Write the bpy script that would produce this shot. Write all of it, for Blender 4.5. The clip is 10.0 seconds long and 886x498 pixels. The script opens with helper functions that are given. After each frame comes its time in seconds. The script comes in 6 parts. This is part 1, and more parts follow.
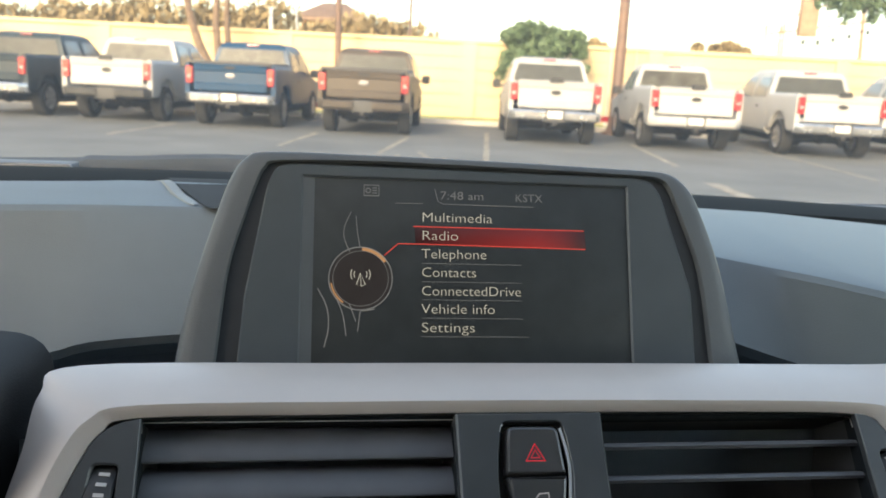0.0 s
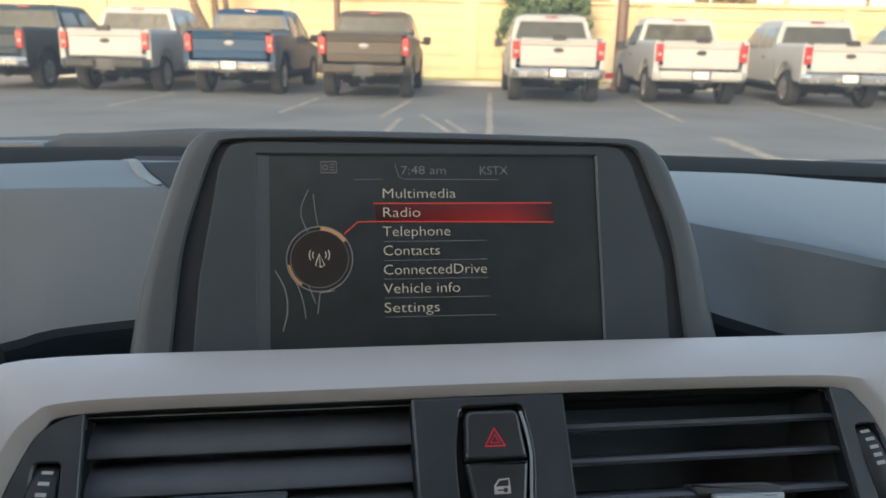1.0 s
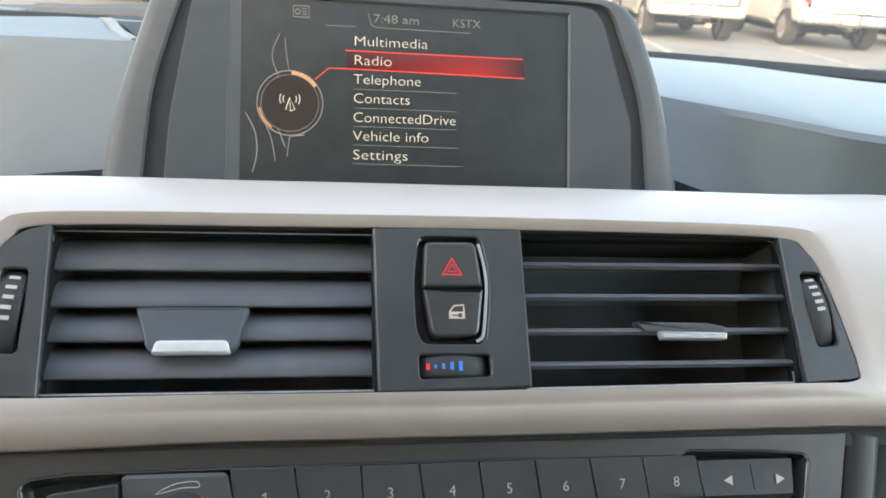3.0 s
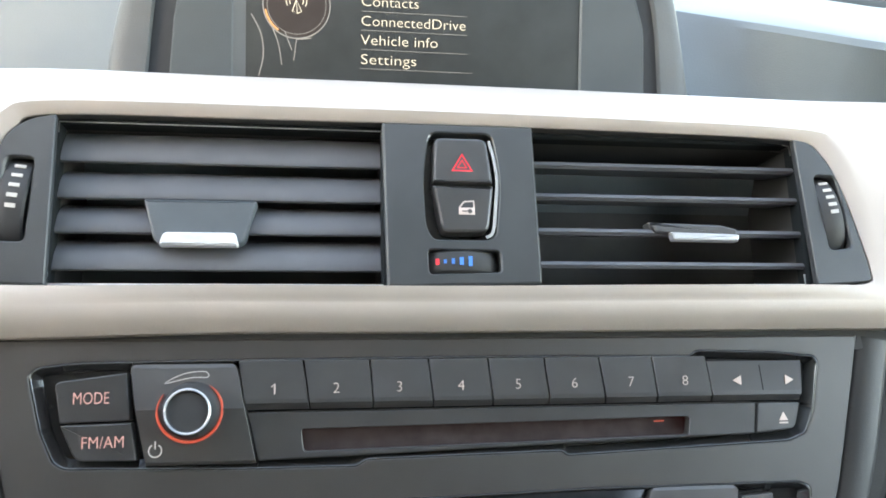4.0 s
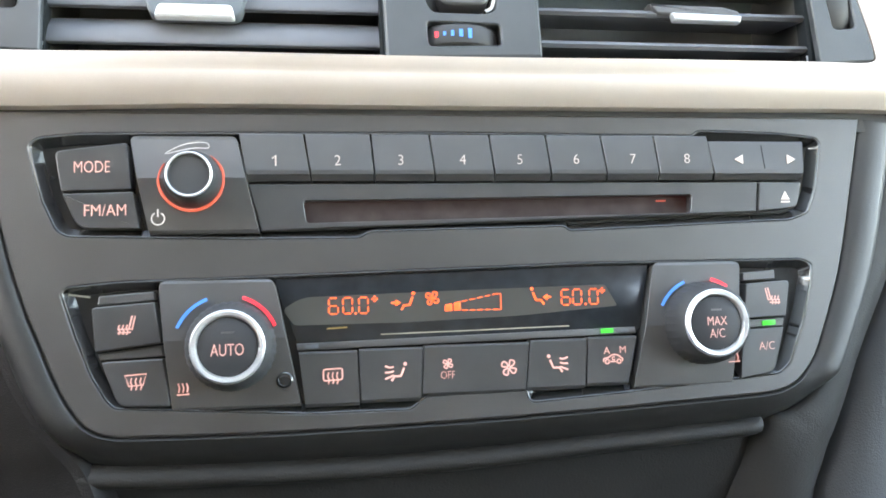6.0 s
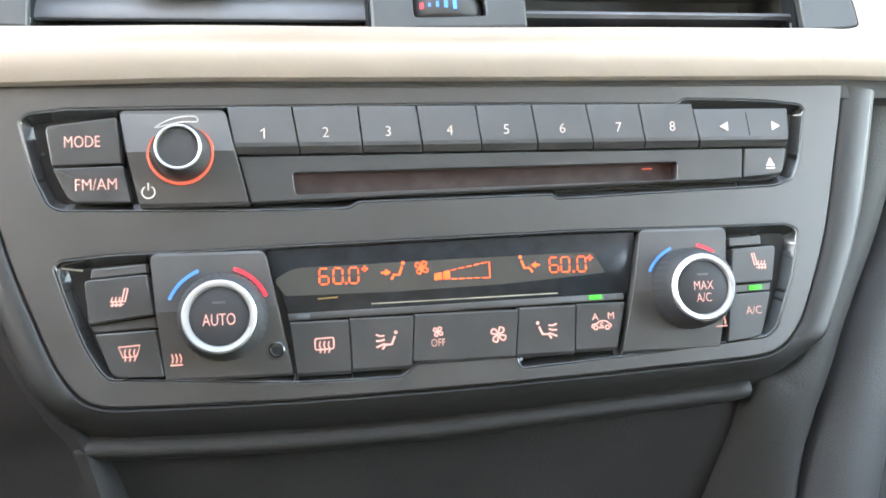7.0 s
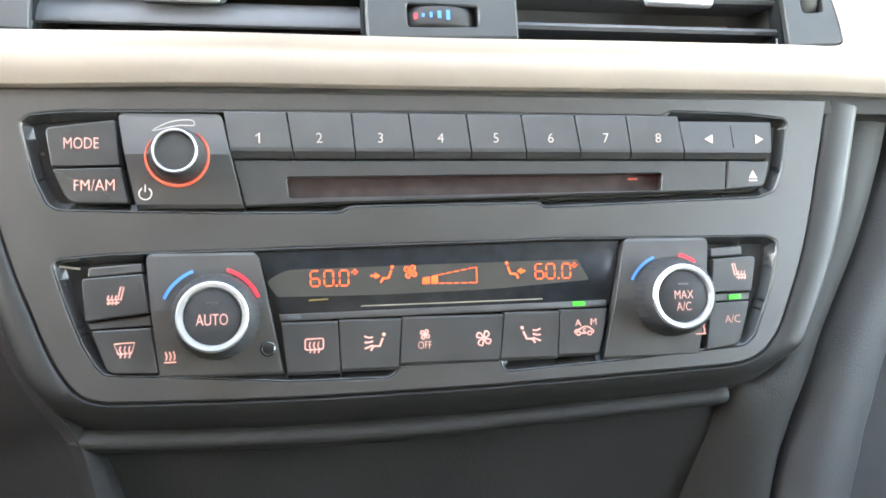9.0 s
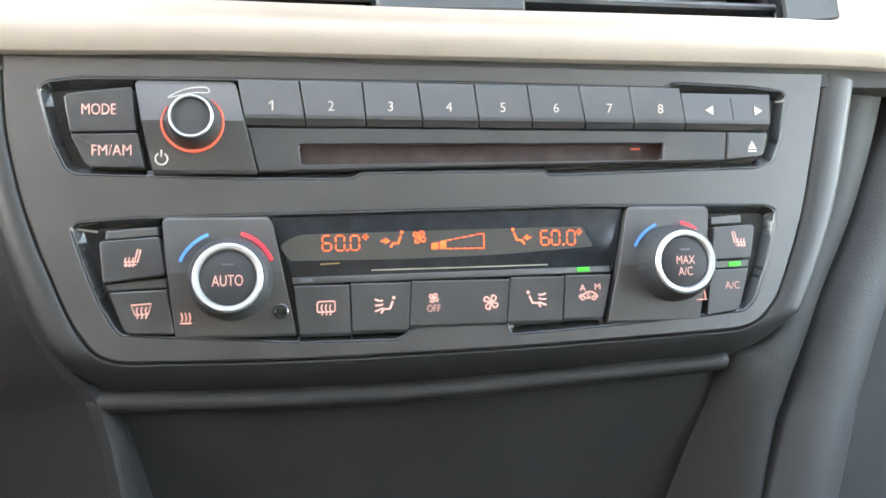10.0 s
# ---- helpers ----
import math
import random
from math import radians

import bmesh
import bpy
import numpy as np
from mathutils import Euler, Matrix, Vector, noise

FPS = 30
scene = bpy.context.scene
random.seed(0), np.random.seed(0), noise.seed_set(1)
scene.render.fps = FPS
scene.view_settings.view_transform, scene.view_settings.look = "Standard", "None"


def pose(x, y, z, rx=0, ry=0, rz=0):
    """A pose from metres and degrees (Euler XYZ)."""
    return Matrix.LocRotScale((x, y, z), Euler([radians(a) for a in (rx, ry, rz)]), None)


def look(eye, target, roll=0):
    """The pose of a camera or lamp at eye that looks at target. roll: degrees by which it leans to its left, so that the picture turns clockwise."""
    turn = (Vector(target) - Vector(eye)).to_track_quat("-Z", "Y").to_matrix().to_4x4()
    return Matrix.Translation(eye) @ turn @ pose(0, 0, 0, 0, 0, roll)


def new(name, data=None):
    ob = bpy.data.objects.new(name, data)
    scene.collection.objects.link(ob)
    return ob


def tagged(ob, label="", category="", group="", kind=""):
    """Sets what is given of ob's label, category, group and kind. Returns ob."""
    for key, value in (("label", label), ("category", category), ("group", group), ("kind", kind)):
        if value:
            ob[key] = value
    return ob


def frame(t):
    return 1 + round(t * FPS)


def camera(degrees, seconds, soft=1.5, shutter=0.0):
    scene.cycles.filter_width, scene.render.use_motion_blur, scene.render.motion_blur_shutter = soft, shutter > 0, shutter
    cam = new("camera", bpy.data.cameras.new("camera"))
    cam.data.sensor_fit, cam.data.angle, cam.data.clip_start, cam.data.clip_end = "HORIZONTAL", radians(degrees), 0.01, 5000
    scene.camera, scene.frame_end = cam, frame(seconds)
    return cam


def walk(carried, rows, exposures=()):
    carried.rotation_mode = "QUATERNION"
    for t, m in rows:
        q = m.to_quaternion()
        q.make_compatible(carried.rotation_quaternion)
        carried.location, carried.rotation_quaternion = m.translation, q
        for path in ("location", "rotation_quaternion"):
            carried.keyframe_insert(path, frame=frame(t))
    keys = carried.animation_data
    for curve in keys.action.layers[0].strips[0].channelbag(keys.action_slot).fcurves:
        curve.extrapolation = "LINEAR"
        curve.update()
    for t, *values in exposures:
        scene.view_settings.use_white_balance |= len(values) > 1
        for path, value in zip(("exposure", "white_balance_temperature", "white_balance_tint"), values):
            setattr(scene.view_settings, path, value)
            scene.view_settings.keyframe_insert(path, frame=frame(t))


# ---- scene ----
from mathutils.geometry import tessellate_polygon

# ---------- camera ----------
cam = camera(58.0, 10.0, soft=1.65)
cam.data.dof.use_dof = True
cam.data.dof.focus_distance, cam.data.dof.aperture_fstop = 0.33, 23.0


def held(x, y, z, yaw, pitch, roll):
    """A camera pose from metres and degrees: yaw to the left, pitch up, roll as look()."""
    return Matrix.Translation((x, y, z)) @ Matrix.Rotation(radians(yaw), 4, "Z") @ Matrix.Rotation(radians(90 + pitch), 4, "X") @ Matrix.Rotation(radians(roll), 4, "Z")


PATH = [
    (0.0, -0.0767, -0.2609, 1.2135, -8.41, -12.08, 2.93),
    (0.5, -0.0628, -0.2568, 1.2259, -8.62, -13.33, 3.80),
    (1.0, -0.0549, -0.2499, 1.2176, -7.98, -14.78, 1.22),
    (1.5, -0.0560, -0.2526, 1.2173, -8.22, -15.74, 1.22),
    (2.0, -0.0520, -0.2606, 1.2107, -8.80, -16.98, 1.93),
    (2.5, -0.0514, -0.2665, 1.2018, -9.10, -18.83, 3.14),
    (2.7, -0.0476, -0.2675, 1.1944, -9.21, -19.06, 3.51),
    (3.8, -0.0463, -0.2687, 1.1687, -9.19, -22.31, 4.22),
    (4.0, -0.0487, -0.2735, 1.1623, -9.17, -22.56, 4.11),
    (4.5, -0.0456, -0.2871, 1.1492, -9.10, -23.20, 4.09),
    (5.0, -0.0487, -0.2940, 1.1299, -9.40, -23.85, 3.89),
    (5.5, -0.0499, -0.2964, 1.1134, -9.48, -25.11, 3.74),
    (7.0, -0.0463, -0.3056, 1.0979, -9.56, -26.43, 2.33),
    (7.5, -0.0449, -0.3087, 1.0995, -9.68, -27.08, 2.58),
    (8.0, -0.0453, -0.3094, 1.1043, -9.80, -27.51, 3.16),
    (8.5, -0.0443, -0.3101, 1.1076, -9.86, -27.29, 3.52),
    (9.0, -0.0444, -0.3098, 1.1077, -9.89, -27.40, 3.69),
    (9.5, -0.0457, -0.3112, 1.1035, -10.04, -27.35, 3.62),
    (10.0, -0.0512, -0.3214, 1.0996, -10.41, -27.39, 4.00),
]
walk(cam, [(t, held(*row)) for t, *row in PATH],
     exposures=[(0.0, 3.12, 7400, 8), (0.5, 2.5, 7100, 8), (1.0, 2.65, 7100, 8), (2.0, 3.15, 7300, 8), (2.7, 3.85, 7800, 10), (4.0, 4.8, 7900, 9), (5.0, 5.05, 7950, 9), (5.5, 5.35, 8000, 9), (7.0, 5.84, 8300, 10), (8.0, 5.86, 8300, 10), (10.0, 5.80, 8300, 10)])

# ---------- world and sun ----------
world = bpy.data.worlds.new("morning_sky")
scene.world = world
world.use_nodes = True
wn = world.node_tree.nodes
sky = wn.new("ShaderNodeTexSky")
sky.sky_type, sky.sun_disc = "NISHITA", False
sky.sun_elevation, sky.sun_rotation = radians(24), radians(208)
sky.air_density, sky.dust_density, sky.ozone_density = 1.0, 2.2, 0.3
wn["Background"].inputs["Strength"].default_value = 0.14
world.node_tree.links.new(sky.outputs["Color"], wn["Background"].inputs["Color"])
sun_data = bpy.data.lights.new("sun", "SUN")
sun_data.energy, sun_data.angle, sun_data.color = 0.8, radians(12), (1.0, 0.89, 0.74)
sun = new("sun", sun_data)
sun.matrix_world = look((-26, -49, 25), (0, 0, 1))


# ---------- materials ----------
def material(name, base, rough=0.5, metal=0.0, vary=0.12, scale=40.0, bump=0.0, grain=900.0, glow=None, power=0.0, coat=0.0, spec=0.5):
    """A surface with two scales of variation: slow stains and a fine grain, and a bump of the grain."""
    m = bpy.data.materials.new(name)
    m.use_nodes = True
    n, link = m.node_tree.nodes, m.node_tree.links.new
    b = n["Principled BSDF"]
    b.inputs["Roughness"].default_value, b.inputs["Metallic"].default_value = rough, metal
    b.inputs["Specular IOR Level"].default_value = spec
    b.inputs["Coat Weight"].default_value, b.inputs["Coat Roughness"].default_value = coat, 0.08
    b.inputs["Base Color"].default_value = (*base, 1)
    where = n.new("ShaderNodeTexCoord")
    if vary:
        slow = n.new("ShaderNodeTexNoise")
        slow.inputs["Scale"].default_value, slow.inputs["Detail"].default_value = scale, 5
        link(where.outputs["Object"], slow.inputs["Vector"])
        ramp = n.new("ShaderNodeMapRange")
        ramp.inputs["From Min"].default_value, ramp.inputs["From Max"].default_value = 0.3, 0.7
        ramp.inputs["To Min"].default_value, ramp.inputs["To Max"].default_value = 1 - vary, 1 + vary
        link(slow.outputs["Fac"], ramp.inputs["Value"])
        tint = n.new("ShaderNodeVectorMath")
        tint.operation = "SCALE"
        tint.inputs[0].default_value = base
        link(ramp.outputs["Result"], tint.inputs["Scale"])
        link(tint.outputs["Vector"], b.inputs["Base Color"])
        gloss = n.new("ShaderNodeMapRange")
        gloss.inputs["To Min"].default_value, gloss.inputs["To Max"].default_value = max(rough - 0.08, 0.02), min(rough + 0.08, 1)
        link(slow.outputs["Fac"], gloss.inputs["Value"])
        link(gloss.outputs["Result"], b.inputs["Roughness"])
    if bump:
        fine = n.new("ShaderNodeTexNoise")
        fine.inputs["Scale"].default_value, fine.inputs["Detail"].default_value = grain, 2
        link(where.outputs["Object"], fine.inputs["Vector"])
        relief = n.new("ShaderNodeBump")
        relief.inputs["Strength"].default_value, relief.inputs["Distance"].default_value = bump, 0.0005
        link(fine.outputs["Fac"], relief.inputs["Height"])
        link(relief.outputs["Normal"], b.inputs["Normal"])
    if glow:
        b.inputs["Emission Color"].default_value, b.inputs["Emission Strength"].default_value = (*glow, 1), power
    return m


SILVER = material("satin_champagne_silver", (0.66, 0.576, 0.515), 0.40, 0.15, vary=0.04, scale=25, bump=0.08, grain=2500, coat=0.1)
FASCIA = material("warm_charcoal_plastic", (0.059, 0.053, 0.049), 0.42, vary=0.08, scale=60, bump=0.25, grain=2600, spec=0.95)
BUTTON = material("black_button_plastic", (0.062, 0.060, 0.059), 0.33, vary=0.1, scale=90, bump=0.12, grain=3000, spec=0.95)
PLATE = material("charcoal_control_plate", (0.080, 0.076, 0.073), 0.36, vary=0.1, scale=70, bump=0.15, grain=2800, spec=0.95)
SLATE = material("dark_slate_plate", (0.062, 0.066, 0.069), 0.40, vary=0.1, scale=70, bump=0.15, grain=2800, spec=0.8)
TAB = material("sky_tinted_slate_tab", (0.125, 0.142, 0.155), 0.42, vary=0.08, scale=70, bump=0.12, grain=2800)
GLOSS = material("gloss_black_trim", (0.032, 0.032, 0.032), 0.15, vary=0.2, scale=120, spec=0.9)
GLOSS_RIM = material("polished_black_rim", (0.030, 0.030, 0.030), 0.13, vary=0.2, scale=120, spec=1.0, coat=0.8)
VENT = material("matt_vent_plastic", (0.132, 0.135, 0.145), 0.45, vary=0.1, scale=60, bump=0.15, grain=2500)
BORDER = material("black_ceramic_border", (0.017, 0.020, 0.022), 0.9, vary=0.1, scale=30, spec=0.15)
DUCT = material("charcoal_duct_lining", (0.150, 0.148, 0.146), 0.7, vary=0.15, scale=50)
INSERT = material("top_lit_satin_insert", (0.86, 0.86, 0.86), 0.5, 0.2, vary=0.04, scale=200)
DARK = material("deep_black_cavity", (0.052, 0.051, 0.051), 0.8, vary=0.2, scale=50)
SOFT = material("soft_touch_slate_vinyl", (0.174, 0.200, 0.212), 0.5, vary=0.07, scale=14, bump=0.35, grain=1600, spec=0.35)
# lower console colours run darker to carry the falloff of light
SOFT_LOW = material("dimmed_charcoal_vinyl", (0.021, 0.0195, 0.019), 0.65, vary=0.08, scale=20, bump=0.45, grain=1400, spec=0.3)
SOFT_LIP = material("dimmed_charcoal_lip", (0.033, 0.031, 0.029), 0.6, vary=0.08, scale=20, bump=0.45, grain=1400, spec=0.35)
SURROUND = material("soft_charcoal_surround", (0.030, 0.029, 0.0275), 0.5, vary=0.08, scale=20, bump=0.15, grain=1800, spec=0.8)
POCKET = material("dimmed_pocket_lining", (0.033, 0.0315, 0.0305), 0.75, vary=0.15, scale=30, bump=0.3, grain=1200, spec=0.25)
HOOD = material("grey_hood_plastic", (0.116, 0.122, 0.122), 0.45, vary=0.06, scale=40, bump=0.3, grain=2000)
BEZEL = material("dark_bezel_plastic", (0.084, 0.094, 0.098), 0.42, vary=0.07, scale=40, bump=0.2, grain=2400)
SIDE = material("grey_console_side_vinyl", (0.039, 0.038, 0.0375), 0.6, vary=0.06, scale=20, bump=0.4, grain=1400, spec=0.6)
PALE = material("pale_grey_plastic", (0.50, 0.50, 0.49), 0.5, vary=0.06, scale=60)
CHROME = material("satin_chrome", (0.82, 0.82, 0.82), 0.42, 0.75, vary=0.05, scale=200)
SCREEN = material("dark_display_glass", (0.050, 0.054, 0.053), 0.45, vary=0.12, scale=60, spec=0.25)
LCD = material("smoked_display_window", (0.022, 0.025, 0.029), 0.16, vary=0.2, scale=150, spec=0.6)
LCD_CELL = material("grey_liquid_crystal_cell", (0.072, 0.068, 0.060), 0.35, vary=0.08, scale=60, spec=0.5)
RUBBER = material("ribbed_knob_rubber", (0.050, 0.050, 0.051), 0.6, vary=0.1, scale=150, bump=0.2, grain=3000)
HEADLINER = material("grey_headliner", (0.72, 0.72, 0.71), 0.9, vary=0.06, scale=8, bump=0.3, grain=600)
BOUNCE_TAN = material("tan_bounce_wall", (0.27, 0.20, 0.15), 0.6, vary=0.1, scale=12, bump=0.4, grain=700)
# flat pale and amber colours for painted glints and reflections
GLINT_PALE = material("pale_warm_glint", (0.36, 0.33, 0.26), 0.4, vary=0.3, scale=60)
GLINT = material("dull_amber_glint", (0.30, 0.20, 0.07), 0.4, vary=0.1, scale=200)
LEGEND = material("backlit_legend", (0.56, 0.37, 0.33), 0.6, vary=0, glow=(1.0, 0.40, 0.36), power=0.016)
LEGEND_PALE = material("pale_backlit_legend", (0.55, 0.50, 0.47), 0.6, vary=0, glow=(1.0, 0.75, 0.68), power=0.010)
CAP = material("matt_black_cap", (0.048, 0.048, 0.050), 0.55, vary=0.08, scale=90, bump=0.12, grain=3000, spec=0.3)
WHITE = material("white_legend", (0.45, 0.45, 0.44), 0.6, vary=0, glow=(1, 1, 1), power=0.010)
RED_PRINT = material("red_legend", (0.75, 0.03, 0.05), 0.5, vary=0, glow=(1.0, 0.03, 0.05), power=0.035)
BLUE_PRINT = material("blue_legend", (0.05, 0.22, 0.62), 0.5, vary=0, glow=(0.07, 0.30, 1.0), power=0.014)
ORANGE = material("orange_segments", (0.5, 0.10, 0.02), 0.6, vary=0, glow=(1.0, 0.09, 0.03), power=0.046)
GREEN = material("green_indicator", (0.02, 0.35, 0.04), 0.5, vary=0, glow=(0.01, 0.95, 0.03), power=0.020)
HALO = material("red_halo_ring", (0.40, 0.10, 0.07), 0.5, vary=0, glow=(1.0, 0.15, 0.09), power=0.017)
GROOVE = material("slate_groove_shade", (0.038, 0.041, 0.044), 0.5, vary=0.1, scale=60, bump=0.15, grain=2400)
TEXT_GLOW = material("display_lettering", (0.2, 0.2, 0.19), 0.6, vary=0, glow=(0.95, 0.89, 0.72), power=0.046)
TEXT_DIM = material("dim_display_lettering", (0.1, 0.1, 0.1), 0.6, vary=0, glow=(0.85, 0.85, 0.82), power=0.015)
LINE_DIM = material("dim_display_line", (0.1, 0.1, 0.1), 0.6, vary=0, glow=(0.8, 0.8, 0.78), power=0.018)
AMBER_LINE = material("amber_display_line", (0.1, 0.06, 0.03), 0.6, vary=0, glow=(1.0, 0.50, 0.22), power=0.05)
RED_GLOW = material("red_selection_line", (0.2, 0.02, 0.02), 0.6, vary=0, glow=(0.85, 0.09, 0.06), power=0.065)
RING_DISC = material("faint_brown_display_glow", (0.042, 0.038, 0.036), 0.45, vary=0.1, scale=60, spec=0.25, glow=(0.8, 0.34, 0.16), power=0.0010)
SLOT_RED = material("red_lit_slot", (0.058, 0.050, 0.049), 0.6, vary=0.3, scale=120, spec=0.1, glow=(0.6, 0.06, 0.04), power=0.0004)


def bar_material():
    """The selection bar: dull red that fades to both ends, as the display draws it."""
    m = material("red_selection_bar", (0.05, 0.01, 0.01), 0.5, vary=0, glow=(0.5, 0.03, 0.03), power=0.3)
    n, link = m.node_tree.nodes, m.node_tree.links.new
    where = n.new("ShaderNodeTexCoord")
    split = n.new("ShaderNodeSeparateXYZ")
    link(where.outputs["Generated"], split.inputs[0])
    curve = n.new("ShaderNodeValToRGB")
    stops = curve.color_ramp.elements
    stops[0].position, stops[0].color = 0.0, (0, 0, 0, 1)
    stops[1].position, stops[1].color = 1.0, (0, 0, 0, 1)
    for at, v in ((0.25, 0.40), (0.5, 0.75), (0.72, 1.0), (0.86, 0.6), (0.95, 0.16)):
        stops.new(at).color = (v, v, v, 1)
    link(split.outputs["X"], curve.inputs["Fac"])
    up = n.new("ShaderNodeMapRange")
    up.inputs["To Min"].default_value, up.inputs["To Max"].default_value = 0.062, 0.024
    link(split.outputs["Y"], up.inputs["Value"])
    mul = n.new("ShaderNodeMath")
    mul.operation = "MULTIPLY"
    link(curve.outputs["Color"], mul.inputs[0])
    link(up.outputs["Result"], mul.inputs[1])
    link(mul.outputs["Value"], n["Principled BSDF"].inputs["Emission Strength"])
    return m


RED_BAR = bar_material()


# ---------- building helpers ----------
def plane(lean, y, z, turn=0.0):
    """The frame of a panel that leans back: x across, y up the panel, z out of it."""
    a = radians(lean)
    m = Matrix(((1, 0, 0, 0), (0, math.sin(a), -math.cos(a), y), (0, math.cos(a), math.sin(a), z), (0, 0, 0, 1)))
    return m @ Matrix.Rotation(radians(turn), 4, "Z")


M_V = plane(35, -0.001, 1.0659)      # vents
M_R = plane(31.5, -0.041, 0.9894)    # radio and climate panel
M_S = plane(21, 0.0935, 1.1255)      # display


def thing(name, m, label, category, group="", kind=""):
    ob = new(name)
    ob.empty_display_size = 0.02
    ob.matrix_world = m
    return tagged(ob, label, category, group, kind)


def part(name, bm, mat, parent, label="", mm=True, sharp=32):
    if mm:
        bmesh.ops.scale(bm, vec=(0.001,) * 3, verts=bm.verts)
    me = bpy.data.meshes.new(name)
    bmesh.ops.recalc_face_normals(bm, faces=bm.faces)
    bm.to_mesh(me)
    bm.free()
    for p in me.polygons:
        p.use_smooth = True
    me.set_sharp_from_angle(angle=radians(sharp))
    for p in me.polygons:
        if len(p.vertices) > 4:
            for k in p.loop_indices:
                me.edges[me.loops[k].edge_index].use_edge_sharp = True
    me.materials.append(mat)
    ob = new(name, me)
    ob.parent = parent
    if label:
        ob["label"] = label
    return ob


def alone(name, bm, mat, m, label, category, group="", kind="", mm=False, sharp=32):
    ob = part(name, bm, mat, None, mm=mm, sharp=sharp)
    ob.matrix_world = m
    return tagged(ob, label, category, group, kind)


def ccw(pts):
    area = sum(a[0] * b[1] - b[0] * a[1] for a, b in zip(pts, [*pts[1:], pts[0]]))
    return list(pts) if area > 0 else list(pts)[::-1]


def rounded(pts, r, n=4):
    """A polygon with its corners rounded by r (one number, or one for each corner)."""
    pts = [Vector(p[:2]) for p in pts]
    rs = [r] * len(pts) if not hasattr(r, "__len__") else list(r)
    out = []
    for k, p in enumerate(pts):
        a, b = pts[k - 1] - p, pts[(k + 1) % len(pts)] - p
        d = min(rs[k], a.length * 0.45, b.length * 0.45)
        if d < 1e-6:
            out.append(p)
            continue
        s, e = p + a.normalized() * d, p + b.normalized() * d
        for i in range(n + 1):
            t = i / n
            out.append(s * (1 - t) ** 2 + p * 2 * t * (1 - t) + e * t**2)
    return [tuple(p) for p in out]


def inset(pts, d):
    """A counter-clockwise polygon moved inwards by d."""
    out = []
    for k, p in enumerate(pts):
        p, a, b = Vector(p), Vector(pts[k - 1]), Vector(pts[(k + 1) % len(pts)])
        e, f = p - a, b - p
        if e.length < 1e-9 or f.length < 1e-9:
            out.append(tuple(p))
            continue
        e, f = e.normalized(), f.normalized()
        n1, n2 = Vector((-e.y, e.x)), Vector((-f.y, f.x))
        n = n1 + n2
        n = n / max(n.length_squared, 0.6) * 2 if n.length > 1e-6 else n1
        out.append((p.x + n.x * d, p.y + n.y * d))
    return out


def bridge(bm, a, b):
    for k in range(len(a)):
        bm.faces.new((a[k - 1], a[k], b[k], b[k - 1]))


def ring(bm, pts, w):
    return [bm.verts.new((p[0], p[1], w)) for p in pts]


def slab(bm, pts, w0, w1, bevel=0.5, crown=0.0):
    """A plate between the heights w0 and w1 with a bevelled, slightly crowned front."""
    pts = ccw(pts)
    loops = [ring(bm, pts, w0), ring(bm, pts, w1 - bevel), ring(bm, inset(pts, bevel * 0.4), w1 - bevel * 0.3), ring(bm, inset(pts, bevel), w1)]
    if crown:
        loops.append(ring(bm, inset(pts, bevel + 2.0), w1 + crown))
    for a, b in zip(loops, loops[1:]):
        bridge(bm, a, b)
    bm.faces.new(loops[-1])
    bm.faces.new(loops[0][::-1])
    return bm


def box(bm, x0, x1, y0, y1, z0, z1, bevel=0.0):
    slab(bm, [(x0, y0), (x1, y0), (x1, y1), (x0, y1)], z0, z1, bevel)
    return bm


def pierced(bm, outer, holes, w0, w1, bevel=0.6, lip=0.6):
    """A plate with holes: bevelled outside, holes with a small chamfer."""
    outer = ccw(outer)
    holes = [ccw(h) for h in holes]
    o_in = inset(outer, bevel)
    h_out = [inset(h, -lip) for h in holes]
    loops = [[Vector((*p, w1)) for p in o_in]] + [[Vector((*p, w1)) for p in h] for h in h_out]
    flat = [bm.verts.new(v) for loop in loops for v in loop]
    for tri in tessellate_polygon(loops):
        if len(set(tri)) == 3:
            bm.faces.new([flat[i] for i in tri])
    front = flat[: len(o_in)]
    side, back = ring(bm, outer, w1 - bevel), ring(bm, outer, w0)
    bridge(bm, front, side)
    bridge(bm, side, back)
    start = len(o_in)
    for h in holes:
        edge = flat[start : start + len(h)]
        start += len(h)
        inner, deep = ring(bm, h, w1 - lip), ring(bm, h, w0)
        bridge(bm, edge, inner)
        bridge(bm, inner, deep)
    return bm


def lathe(bm, profile, u=0.0, v=0.0, n=48, close=True, ribs=0, rib=0.0):
    """Turns a profile of (radius, height) round the panel's normal at (u, v)."""
    loops = []
    for r, w in profile:
        pts = []
        for k in range(n):
            a = 2 * math.pi * k / n
            rr = r + (rib if ribs and k % 2 and r > ribs else 0)
            pts.append((u + rr * math.cos(a), v + rr * math.sin(a)))
        loops.append(ring(bm, pts, w))
    for a, b in zip(loops, loops[1:]):
        bridge(bm, a, b)
    if close:
        bm.faces.new(loops[-1])
    return bm


